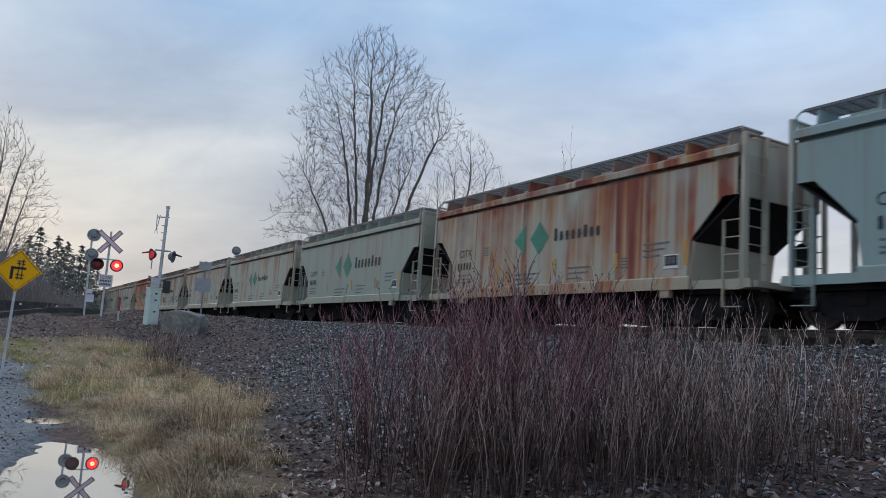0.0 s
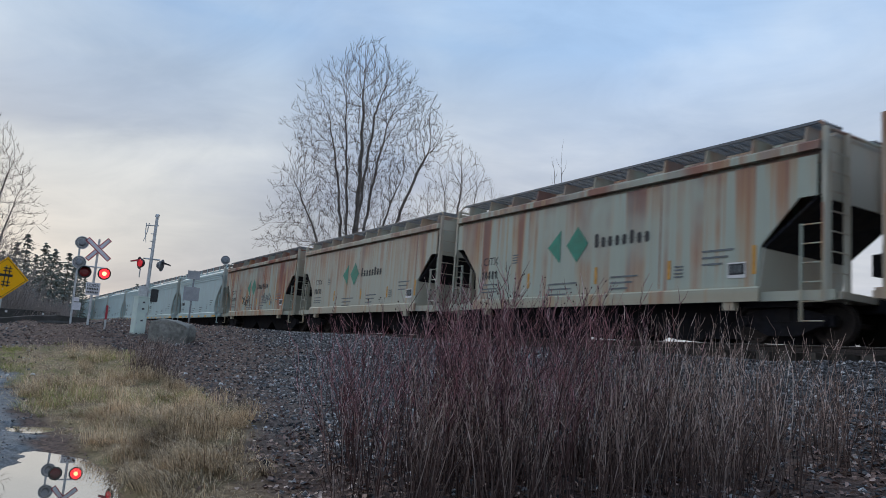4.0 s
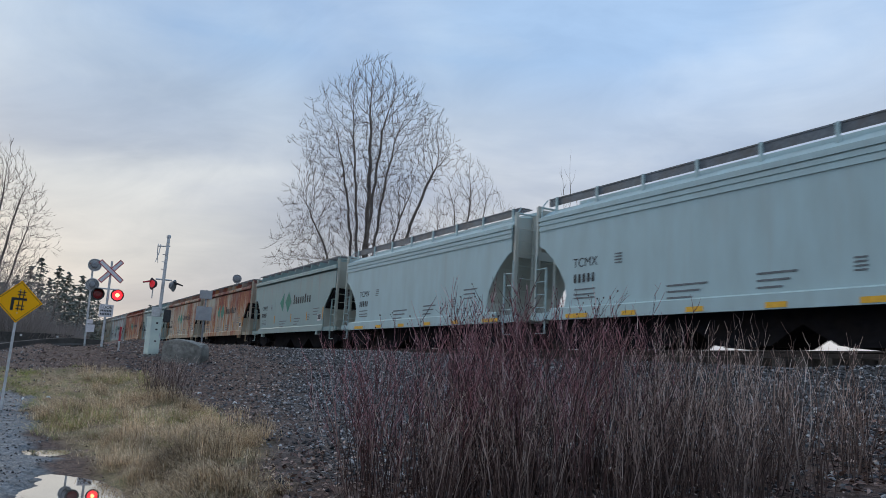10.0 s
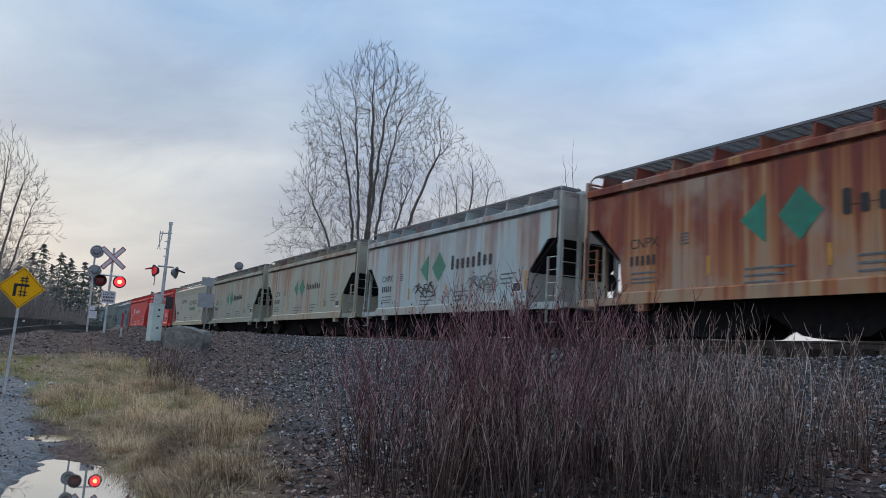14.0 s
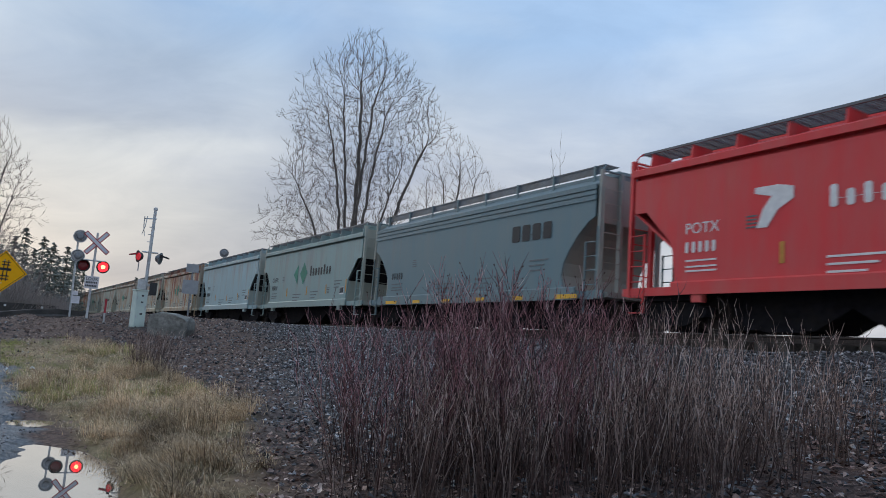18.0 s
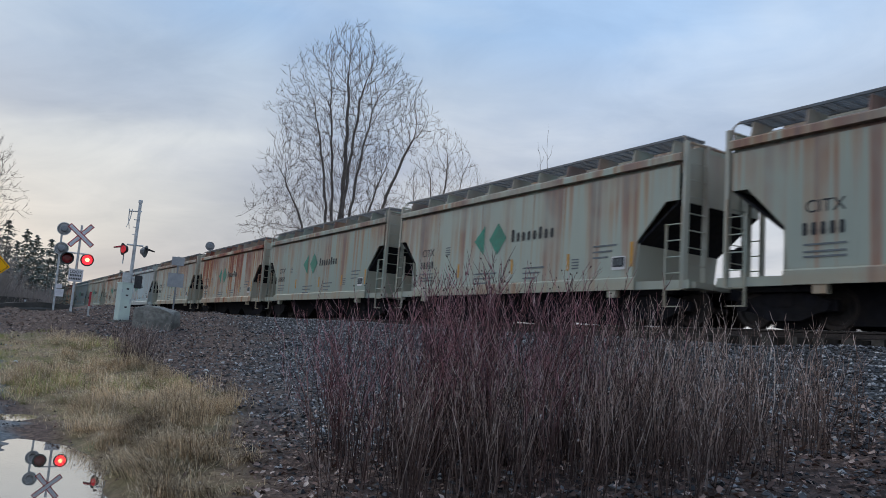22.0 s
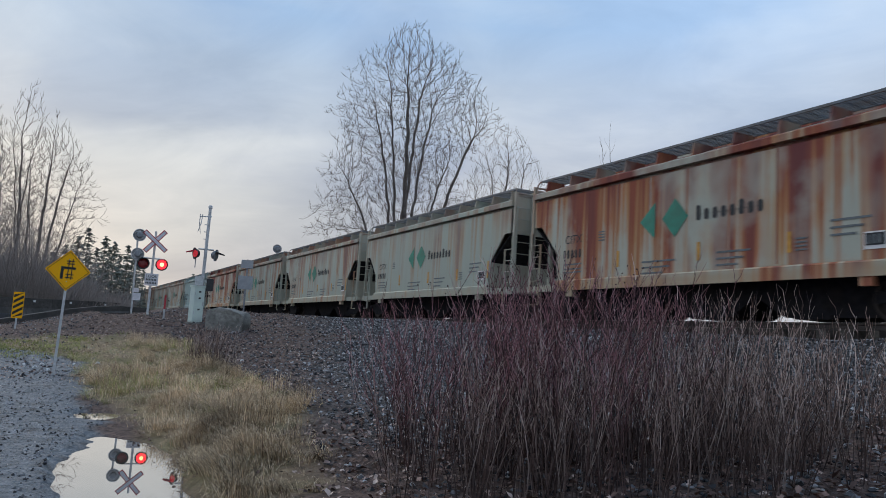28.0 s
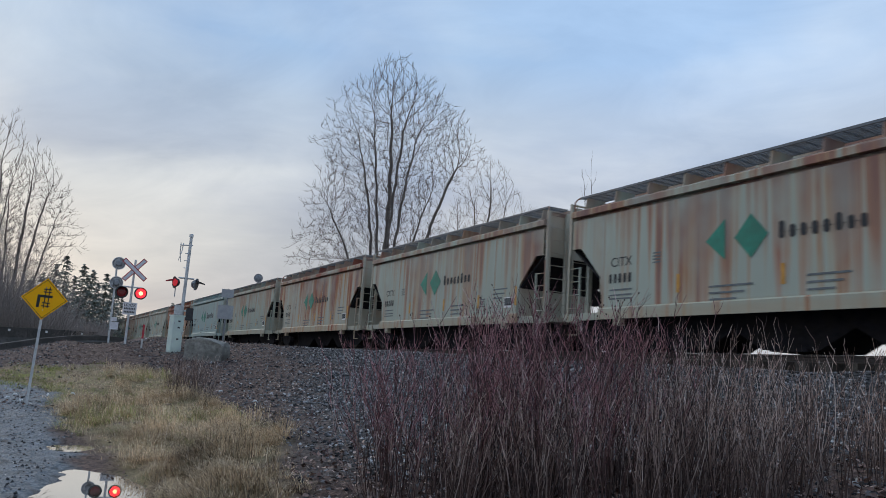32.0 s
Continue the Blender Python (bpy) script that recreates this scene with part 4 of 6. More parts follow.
def build_train():
    ribbed, smooth = make_ribbed(), make_smooth()
    kinds = {}
    diamond = copy_thing(ribbed, pose(0, 0, 0))
    add_diamonds(diamond)
    mark(diamond, "CNPX", BLACKPAINT)
    kinds["d"] = tagged(diamond, "pale grey-green covered hopper railcar streaked with rust")
    older = copy_thing(ribbed, pose(0, 0, 0))
    mark(older, "CITX", BLACKPAINT)
    add_diamonds(older, size=0.88, name=(0.30, 2.35, 2.40, 2.78))
    kinds["o"] = tagged(older, "pale grey-green covered hopper railcar streaked with rust")
    plain = copy_thing(ribbed, pose(0, 0, 0))
    mark(plain, "ITFX", BLACKPAINT)
    kinds["p"] = tagged(plain, "plain pale blue covered hopper railcar without emblem")
    red = copy_thing(ribbed, pose(0, 0, 0))
    part("name_marking", letter_row(-1.5, 1.8, 2.45, 2.9, 10, -1.529, 0.45, (1, .72, .9, .72, .72, 1, 1, .72, .72, .72)), WHITEPAINT, red, "white blocks of the owner's name")
    part("fan_emblem", Geo().prism([(-3.1, 2.2), (-2.85, 2.2), (-2.6, 2.55), (-2.25, 2.75), (-2.25, 3.0), (-2.6, 3.08), (-3.15, 3.08), (-3.15, 2.95), (-2.75, 2.85), (-2.95, 2.6)], -1.533, -1.529), WHITEPAINT, red, "white painted fan-shaped emblem")
    for o in red.children:
        if o.name.split(".")[0] in ("slope_sheet", "end_post", "end_sheet", "end_bulkhead", "end_platform", "end_ladder"):
            o.data = o.data.copy()
            o.data.materials[0] = PAINT
        if o.name.split(".")[0] in ("reporting_mark", "car_number", "load_data", "small_stencil"):
            o.data = o.data.copy()
            o.data.materials[0] = WHITEPAINT
    mark(red, "POTX", WHITEPAINT)
    kinds["r"] = tagged(red, "bright red covered hopper railcar with white lettering blocks")
    agri = copy_thing(smooth, pose(0, 0, 0))
    gx = copy_thing(smooth, pose(0, 0, 0))
    mark(smooth, "TCMX", BLACKPAINT)
    kinds["t"] = smooth
    part("name_marking", letter_row(-3.0, -0.9, 2.75, 3.15, 6, -1.529, 0.3, (1.2, .75, .8, .8, .75, .75)), GREYPAINT, agri, "grey blocks of the owner's name")
    text_plate(agri, "GROWING", 1.5, 2.68, 0.56, -1.524, BLACKPAINT, "slogan_marking")
    part("slogan_underline", letter_row(0.4, 2.6, 2.05, 2.35, 8, -1.529, 0.3), GREEN, agri, "green slogan blocks")
    kinds["g"] = tagged(agri, "cream grey covered hopper railcar with grey lettering blocks")
    part("name_marking", letter_row(2.9, 4.9, 2.62, 3.12, 4, -1.529, 0.15), BLACKPAINT, gx, "heavy black lettering blocks")
    kinds["x"] = tagged(gx, "slate grey covered hopper railcar with black lettering blocks")
    spare = dict(kinds)
    used = set()
    for i, (kind, color, rust) in enumerate(CARS):
        n = i - 1
        kind = "o" if kind == "d" and rust >= 0.4 and not 19 <= i <= 24 else kind
        at = pose(car_x(n, -9.37), TRACK_Y, RAILTOP)
        if kind not in used:
            car = spare[kind]
            car.matrix_world = at
            used.add(kind)
        else:
            car = copy_thing(spare[kind], at)
        shift = random.uniform(0.93, 1.06)
        for o in car.children:
            o.color = (*[c * shift for c in color], rust * (0.45 if o.name.startswith("end_") else 1.0))
        if kind in ("d", "o"):
            car["label"] = ("brown covered hopper railcar, heavily rusted, with green diamond" if rust > 0.88 else
                            "pale grey-green covered hopper railcar streaked with rust, green diamond" if rust > 0.3 else
                            "blue-grey covered hopper railcar with green diamond emblem")
        if n in (5, 9, 23, 40):
            graffiti(car, n)
        TRAIN.append((n, car))
    for o in (ribbed, *ribbed.children_recursive):
        bpy.data.objects.remove(o)


build_train()


# ---- trees ----
def grow(stems, crown, seed, count, step, first, rise, twig):
    """Branches that grow from the stems towards free space in the crown. Returns points, parents, radii and twigs."""
    rng = np.random.default_rng(seed)
    hs, ls, rs = ([c[k] for c in crown] for k in range(3))
    pts, par, kind = [], [], []
    for m, (fx, mx, tx, h, r) in enumerate(stems):
        y0, y1 = rng.uniform(-0.5, 0.5), rng.uniform(-1, 1) * 0.06 * h
        n = int(0.86 * h / step)
        for i in range(n + 1):
            f = 0.86 * i / n
            bx = fx * (1 - f) * (1 - 2 * f) + 4 * mx * f * (1 - f) + tx * f * (2 * f - 1)
            wob = 0.0032 * h * min(1, 3 * f)
            pts.append((bx + wob * math.sin(i * 0.9 + m * 2) * 0.6 + rng.normal(0, 0.25 * wob), y0 + y1 * f + rng.normal(0, 0.4 * wob), h * f - 0.3))
            par.append(len(pts) - 2 if i else -1)
            kind.append(m)
    free, base = [], first * max(t[3] for t in stems)
    while len(free) < count:
        z = rng.uniform(base, hs[-1])
        lo, hi = np.interp(z, hs, ls), np.interp(z, hs, rs)
        half = max(0.2, (hi - lo) / 2)
        a, rad = rng.uniform(0, 2 * math.pi), rng.random() ** 0.42
        # uneven outline with lobes and gaps
        rad *= 0.90 + 0.42 * noise.noise(Vector((1.5 * math.cos(a), 1.5 * math.sin(a) + seed, 0.36 * z)))
        if rng.random() < (half / 8.5) ** 0.8 + 0.06:
            free.append(((lo + hi) / 2 + half * rad * math.cos(a), 0.85 * half * rad * math.sin(a), z))
    free = np.array(free)
    tops = [t[3] * first * 0.8 for t in stems]
    open_to = [pts[k][2] > tops[kind[k]] for k in range(len(pts))]
    near = np.full(len(free), 1e9)
    who = np.zeros(len(free), int)

    def look_at(a, b):
        new_p = np.array(pts[a:b])
        d = ((free[:, None, :] - new_p[None]) ** 2).sum(2)
        d[:, ~np.array(open_to[a:b])] = 1e9
        k = d.argmin(1)
        best = d[np.arange(len(free)), k]
        closer = best < near
        near[closer], who[closer] = best[closer], k[closer] + a
    look_at(0, len(pts))
    sprung = {}
    for _ in range(70):
        live = np.flatnonzero((near > (1.35 * step) ** 2) & (near < 80))
        if not len(live):
            break
        a = len(pts)
        for k in np.unique(who[live]):
            mine = live[who[live] == k]
            sprung[k] = sprung.get(k, 0) + 1
            if sprung[k] > 2:
                near[mine] = 0
                continue
            here = np.array(pts[k])
            d = free[mine] - here
            d = (d / np.linalg.norm(d, axis=1)[:, None]).mean(0)
            d = d / (np.linalg.norm(d) + 1e-6)
            old = here - np.array(pts[par[k]]) if par[k] >= 0 else np.array((0, 0, step))
            d = d + 0.6 * old / step + np.array((0, 0, rise)) + rng.normal(0, 0.08, 3)
            pts.append(tuple(here + d / np.linalg.norm(d) * step))
            par.append(int(k))
            kind.append(kind[k])
            open_to.append(True)
        if len(pts) > a:
            look_at(a, len(pts))
    size = np.zeros(len(pts))
    kids = np.zeros(len(pts), int)
    for k in range(len(pts) - 1, -1, -1):
        size[k] = max(size[k], 1.0)
        if par[k] >= 0:
            size[par[k]] += size[k]
            kids[par[k]] += 1
    ends = []
    for k in range(len(pts)):
        if size[k] > 14 or (kids[k] > 1 and rng.random() < 0.5):
            continue
        p = Vector(pts[k])
        along = (p - Vector(pts[par[k]])).normalized()
        for e in range(twig + (kids[k] == 0)):
            w = Vector(rng.normal(0, 1, 3))
            d = (along * (1.0 if kids[k] else 1.5) + w.normalized() * 0.7 + Vector((0, 0, 0.6))).normalized()
            ln = step * float(rng.uniform(0.6, 1.7))
            ends.append((p, p + d * ln * 0.55 + Vector(rng.normal(0, 0.03, 3)), p + d * ln + Vector((0, 0, 0.12 * ln)), kind[k]))
    return pts, par, size, kind, ends


def bare_tree(x, y, z, stems, crown, seed, label, trunk_mat, tip=0.007, turn=0.0, twig=None, count=900, step=0.5, first=0.3, rise=0.25, fine=1):
    """stems: (foot, middle and top across the view, height, radius); crown: rows (height, left edge, right edge)."""
    tree = thing("bare_tree", label, "tree", pose(x, y, z, 0, 0, turn))
    pts, par, size, kind, ends = grow(stems, crown, seed, count, step, first, rise, fine)
    heads = {}
    for k, q in enumerate(par):
        if q >= 0 and (q not in heads or size[k] > size[heads[q]]):
            heads[q] = k
    stem_size = {m: max(size[k] for k in range(len(pts)) if kind[k] == m) for m in range(len(stems))}

    def radius(k):
        return float(max(tip, stems[kind[k]][4] * (size[k] / stem_size[kind[k]]) ** 0.62))
    trunks, crowns = [Geo() for _ in stems], [Geo() for _ in stems]
    for k in range(len(pts)):
        if par[k] >= 0 and heads[par[k]] == k:
            continue
        chain = ([par[k]] if par[k] >= 0 else []) + [k]
        while chain[-1] in heads:
            chain.append(heads[chain[-1]])
        if len(chain) < 2:
            continue
        radii = [radius(q) for q in chain]
        if par[k] >= 0:
            radii[0] = radii[1]
        (trunks if par[k] < 0 else crowns)[kind[k]].path([Vector(pts[q]) for q in chain], radii, 7 if par[k] < 0 else 4 if radii[0] > 2.5 * tip else 3)
    for a, b, c, m in ends:
        crowns[m].path([a, b, c], [tip, tip * 0.85, tip * 0.6], 3)
    for g, c in zip(trunks, crowns):
        part("trunk", g, trunk_mat, tree, smooth=True)
        if c.v:
            part("crown", c, twig or TWIG, tree, "bare branches and fine twigs")
    return tree


def conifer(x, y, z, h, seed, wide=1.0):
    rng = random.Random(seed)
    tree = thing("conifer_tree", "tall dark green conifer with drooping boughs", "tree", pose(x, y, z), group="far conifers")
    part("trunk", Geo().tube((0, 0, -0.3), (0, 0, h * 0.98), 0.014 * h, 0.02, 6), BARK, tree)
    g = Geo()
    bare = rng.uniform(0.04, 0.14)
    tiers = int(13 + h * 1.5)
    for tier in range(tiers):
        mid = bare + (1 - bare) * (tier + 0.5) / tiers
        reach = wide * h * 0.25 * (1 - mid) ** 0.85 + 0.10
        gap = rng.uniform(0, 6.28)
        for k in range(6):
            w = gap + k * 1.047 + rng.gauss(0, 0.3)
            d, s = Vector((math.cos(w), math.sin(w), 0)), Vector((-math.sin(w), math.cos(w), 0))
            ln = reach * rng.uniform(0.35, 1.15)
            sag = rng.uniform(0.05, 0.55)
            f = min(0.985, max(bare, mid + rng.uniform(-1.4, 1.4) / tiers))
            for j in range(8):
                u = (j + rng.random()) / 8
                c = d * ln * u + Vector((0, 0, h * f - sag * ln * u * u + 0.12 * ln * u)) + s * rng.gauss(0, 0.16) * ln * (1.1 - u)
                t = rng.uniform(0.10, 0.22) * (0.5 + 0.045 * h)
                o = d * t * 1.3 + s * t * rng.gauss(0, 0.6) + Vector((0, 0, -0.5 * t * rng.random()))
                e = s * t * rng.uniform(0.35, 0.8) + Vector((0, 0, t * rng.gauss(0, 0.35)))
                g.poly([c - o * 0.6, c - e, c + o, c + e])
                if j % 2:
                    g.poly([c - e * 0.7, c + e * 0.7, c + o * 0.3 - Vector((0, 0, 0.9 * t))])
    part("crown", g, HAZYNEEDLE, tree)
    return tree


def at_bearing(az, dist):
    a = radians(az)
    return -dist * math.sin(a), dist * math.cos(a)


def build_trees():
    x, y = at_bearing(66.4, 62)
    bare_tree(x, y, 1.0, [(-0.2, 0.4, -0.3, 26.9, 0.26), (-0.7, -1.0, -3.9, 24.4, 0.13), (0.5, 0.6, 1.8, 26.0, 0.13), (1.3, 1.2, 3.2, 24.0, 0.14), (1.5, 3.4, 7.3, 21.4, 0.17), (-0.9, -2.2, -6.6, 17.0, 0.14), (0.2, -0.5, -1.9, 25.6, 0.13), (2.0, 2.2, 5.0, 18.5, 0.11)],
              [(0, -4.0, 4.2), (6, -5.4, 4.6), (9, -7.2, 5.2), (12, -7.9, 6.0), (16, -7.2, 7.6), (20, -5.4, 8.3), (22, -5.0, 7.0), (24, -4.2, 4.4), (26, -2.4, 2.8), (27.4, -0.8, 0.9)],
              5, "tall many-stemmed bare cottonwood behind the railway", BARK, tip=0.0105, turn=66.4, count=8500, step=0.42, first=0.20, rise=0.36, fine=2)
    x, y = at_bearing(58.9, 80)
    bare_tree(x, y, 1.0, [(-0.9, -2.2, -4.6, 17.5, 0.10), (-0.6, -1.4, -2.8, 20.0, 0.12), (-0.3, -0.3, -0.6, 21.5, 0.13), (0.2, 0.7, 1.4, 23.4, 0.14), (0.5, 1.8, 3.4, 22.6, 0.13), (0.9, 2.8, 5.2, 20.4, 0.11)],
              [(0, -4, 4), (12, -5.6, 5.6), (18, -4.8, 6.0), (21, -2.6, 4.8), (24, -0.3, 2.2)], 8, "slender bare trees behind the railway", BARK, tip=0.0085, turn=58.9, count=2600, step=0.5, first=0.42, rise=0.75)
    x, y = at_bearing(50.4, 95)
    bare_tree(x, y, 1.0, [(-1.4, -1.3, -1.6, 26.5, 0.05), (-0.5, -0.4, -0.6, 28, 0.05), (0.2, 0.2, 0.3, 28.8, 0.05), (0.8, 0.9, 1.2, 27.0, 0.05)], [(0, -2, 2), (26, -1.7, 1.5), (29.5, -0.6, 0.6)], 9, "thin bare poplar tops behind the railway", BARK, tip=0.008, turn=50, count=90, step=0.6, first=0.7, rise=1.5, fine=0)
    # wood beyond the road: one slender tree, one broad round crown, smaller ones round them
    wood = "bare woodland tree beyond the road"
    x, y = at_bearing(92.7, 58)
    bare_tree(x, y, 1.0, [(0.2, -0.1, -0.7, 15.2, 0.10), (0.2, -0.3, -1.3, 14.8, 0.06), (0.2, 0.0, 0.5, 14.2, 0.06)], [(0, -1.6, 1.2), (9, -2.2, 1.5), (13, -1.9, 1.4), (16.4, -0.8, 0.2)], 31, "slender tall bare tree with upright leaders beyond the road", PALEBARK, tip=0.010, turn=92.7, twig=PALETWIG, count=1500, step=0.38, first=0.35, rise=0.55, fine=2)
    x, y = at_bearing(91.3, 60)
    bare_tree(x, y, 1.0, [(-0.2, -0.1, 0.1, 13.6, 0.12), (0.1, 0.5, 1.4, 13.0, 0.10), (-0.5, -0.9, -1.3, 12.8, 0.09), (0.4, 1.2, 2.3, 11.8, 0.08)],
              [(0, -2, 2.6), (5, -2.6, 3.4), (9, -2.6, 3.6), (11.5, -2.3, 2.9), (13.5, -1.6, 1.7), (15, -0.2, 0.3)], 32, "round-crowned bare tree with pale bark beyond the road", PALEBARK, tip=0.010, turn=91.3, twig=PALETWIG, count=4200, step=0.38, first=0.25, rise=0.22, fine=2)
    rng = random.Random(4)
    for az, d, h in ((88.9, 68, 6.5), (90.1, 70, 8.5), (92.1, 68, 11.0), (93.6, 66, 12.5), (94.6, 56, 13.0), (96.0, 56, 15), (97.6, 54, 16)):
        x, y = at_bearing(az, d)
        bare_tree(x, y, 1.0, [(0, rng.uniform(-0.4, 0.4), rng.uniform(-0.8, 0.8), h, 0.006 * h), (0.2, rng.uniform(-0.6, 0.6), rng.uniform(-1.5, 1.5), h * 0.85, 0.0048 * h)], [(0, -1.8, 1.8), (h * 0.5, -2.4, 2.4), (h * 0.85, -1.7, 1.7), (h * 1.03, -0.3, 0.3)],
                  int(az * 10), wood, PALEBARK, tip=0.010, turn=az, twig=PALETWIG, count=1400, step=0.4, first=0.22, rise=0.4, fine=2)
    for az, d, h, wide in ((95.6, 58, 5.0, 1.6), (97.2, 56, 6.5, 1.4)):
        x, y = at_bearing(az, d)
        conifer(x, y, 1.2, h, int(az * 7), wide)
    for az, d, h in ((88.2, 122, 9.5), (87.75, 128, 11.5), (87.28, 125, 13.2), (86.95, 132, 11.8), (86.65, 124, 12.4), (86.25, 130, 11.0), (85.75, 122, 11.8), (85.4, 128, 11.4), (85.05, 134, 11.8), (84.6, 140, 9.5), (88.8, 118, 8), (89.4, 125, 8), (90.2, 122, 8.5), (87.5, 145, 9), (87.1, 150, 9.5), (86.4, 148, 10), (86.0, 146, 9.5), (85.6, 150, 8.5), (88.0, 140, 8), (84.9, 150, 8.5), (88.5, 138, 7.5),
                     (89.0, 112, 11.5), (88.4, 116, 13.2), (89.7, 110, 10.0), (90.5, 112, 9.0), (81.2, 190, 12.5), (81.9, 200, 9.5), (82.6, 195, 9), (80.4, 210, 9), (79.6, 200, 8)):
        x, y = at_bearing(az, d)
        conifer(x, y, 1.0, h, int(az * 10), 1.35)


def build_thicket():
    rng = random.Random(77)
    g = Geo()
    for i in range(3600):
        az, d = rng.uniform(85.5, 99), rng.uniform(50, 60)
        x, y = at_bearing(az, d)
        z = 1.5
        h = rng.uniform(1.2, 3.6) * (0.6 if az < 88 else 1.05 if az < 91 else 1.55) * (1 + 0.6 * noise.noise(Vector((az * 1.7, d * 0.1, 3))))
        p = Vector((x, y, z))
        for k in range(3):
            q = p + Vector((rng.gauss(0, 0.28) * h, rng.gauss(0, 0.28) * h, h * rng.uniform(0.5, 1.1)))
            m = p.lerp(q, 0.5) + Vector((rng.gauss(0, 0.15), rng.gauss(0, 0.15), 0))
            g.path([p, m, q], [0.013, 0.011, 0.006], 3)
    lone("brush_thicket", g, PALETWIG, "brown leafless undergrowth at the wood's edge", "undergrowth", "stuff")


build_trees()
build_thicket()


# ---- shrubs, grass, stones ----
def shrub(x, y, w, d, count, height, red, seed, label, splay=0.2):
    """Crooked shoots in clumps; the upper third carries short spurs, more of them on red dogwood."""
    rng = random.Random(seed)
    bush = thing("shrub", label, "shrub", pose(x, y, ground_z(x, y)), group="roadside shrubs")
    stems, twigs, buds = Geo(), Geo(), Geo()
    roots = [(rng.gauss(0, w * 0.38), rng.gauss(0, d * 0.38), rng.gauss(0, 0.055), rng.gauss(0, 0.055)) for _ in range(max(6, count // 7))]
    for i in range(count):
        rx, ry, tx, ty = rng.choice(roots)
        ox, oy = rng.gauss(0, 0.06), rng.gauss(0, 0.06)
        bx, by = rx + ox, ry + oy
        base = Vector((bx, by, ground_z(x + bx, y + by) - ground_z(x, y) - 0.03))
        h = height * (1.06 - 0.62 * rng.random() ** 1.6)
        lean = Vector((bx / w * splay + tx + ox * 1.4 + rng.gauss(0, 0.035), by / d * splay * 0.7 + ty + oy * 1.4 + rng.gauss(0, 0.035), 1)).normalized()
        pts, q, wv = [base], base.copy(), lean
        r = rng.uniform(0.003, 0.0066)
        for k in range(6):
            wv = (wv + Vector((rng.gauss(0, 0.11), rng.gauss(0, 0.11), 0.09))).normalized()
            q = q + wv * h / 6
            pts.append(q.copy())
        stems.path(pts, [r * (1 - 0.12 * k) for k in range(7)], 3)
        for k in range(rng.randint(5, 10) if red else rng.randint(2, 6)):
            f = 1 - 0.5 * rng.random() ** 1.3
            j = min(5, int(f * 6))
            a = pts[j].lerp(pts[j + 1], f * 6 - j)
            turn = rng.uniform(0, 6.28)
            dd = (wv + Vector((math.cos(turn), math.sin(turn), 0.15)) * rng.uniform(0.35, 0.8)).normalized()
            ln = rng.uniform(0.07, 0.30) if red else rng.uniform(0.04, 0.17)
            b = a + dd * ln * 0.5
            c = b + (dd + Vector((rng.gauss(0, 0.15), rng.gauss(0, 0.15), 0.4))).normalized() * ln * 0.5
            twigs.path([a, b, c], [r * 0.6, r * 0.5, 0.0012], 3)
            if red and k % 2:
                e = b + (dd + Vector((rng.gauss(0, 0.5), rng.gauss(0, 0.5), 0.2))).normalized() * ln * 0.45
                twigs.path([b, e], [r * 0.45, 0.0011], 3)
                if rng.random() < 0.16:
                    buds.lathe(e, dd, [(0, 0.003), (0.007, 0.007), (0.015, 0.003)], 4)
            if red and rng.random() < 0.12:
                buds.lathe(c, dd, [(0, 0.003), (0.008, 0.008), (0.018, 0.003)], 4)
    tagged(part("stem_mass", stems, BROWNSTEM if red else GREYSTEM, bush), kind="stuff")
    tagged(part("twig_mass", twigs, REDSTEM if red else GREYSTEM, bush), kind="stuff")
    if buds.v:
        tagged(part("seed_mass", buds, BUD, bush, "small dark dry seed heads"), kind="stuff")
    return bush


def build_shrubs():
    red = "leafless red-stemmed dogwood thicket on the bank"
    grey = "leafless grey-brown shoots on the bank"
    shrub(-6.75, 3.65, 1.0, 1.0, 146, 1.6, True, 1, red, 0.8)
    shrub(-6.1, 4.4, 1.1, 1.1, 201, 1.85, True, 2, red, 0.35)
    shrub(-5.6, 5.0, 1.1, 1.1, 158, 1.62, True, 3, red, 0.25)
    shrub(-5.8, 4.0, 1.1, 1.1, 158, 1.2, False, 13, grey, 0.15)
    shrub(-5.2, 4.9, 1.0, 1.0, 170, 1.30, False, 14, grey, 0.12)
    shrub(-5.1, 5.6, 1.2, 1.2, 201, 1.55, False, 4, grey, 0.12)
    shrub(-4.75, 6.2, 1.2, 1.2, 146, 1.30, False, 5, grey, 0.12)
    shrub(-4.7, 6.9, 1.3, 1.2, 91, 1.08, False, 6, grey, 0.12)
    shrub(-4.8, 7.6, 1.4, 1.1, 54, 0.86, False, 7, grey, 0.12)
    shrub(-7.3, 3.55, 0.8, 0.7, 62, 1.5, True, 21, red, 1.2)
    shrub(-20.0, 3.55, 1.0, 0.7, 200, 1.0, False, 8, "low leafless brown bush in the grass", 0.3)
    for x, y, seed in ((-5.9, 3.3, 31), (-5.35, 3.75, 32), (-4.75, 4.5, 33), (-4.2, 5.3, 34)):
        shrub(x, y, 0.9, 0.8, 75, 1.05, False, seed, grey, 0.15)


build_shrubs()


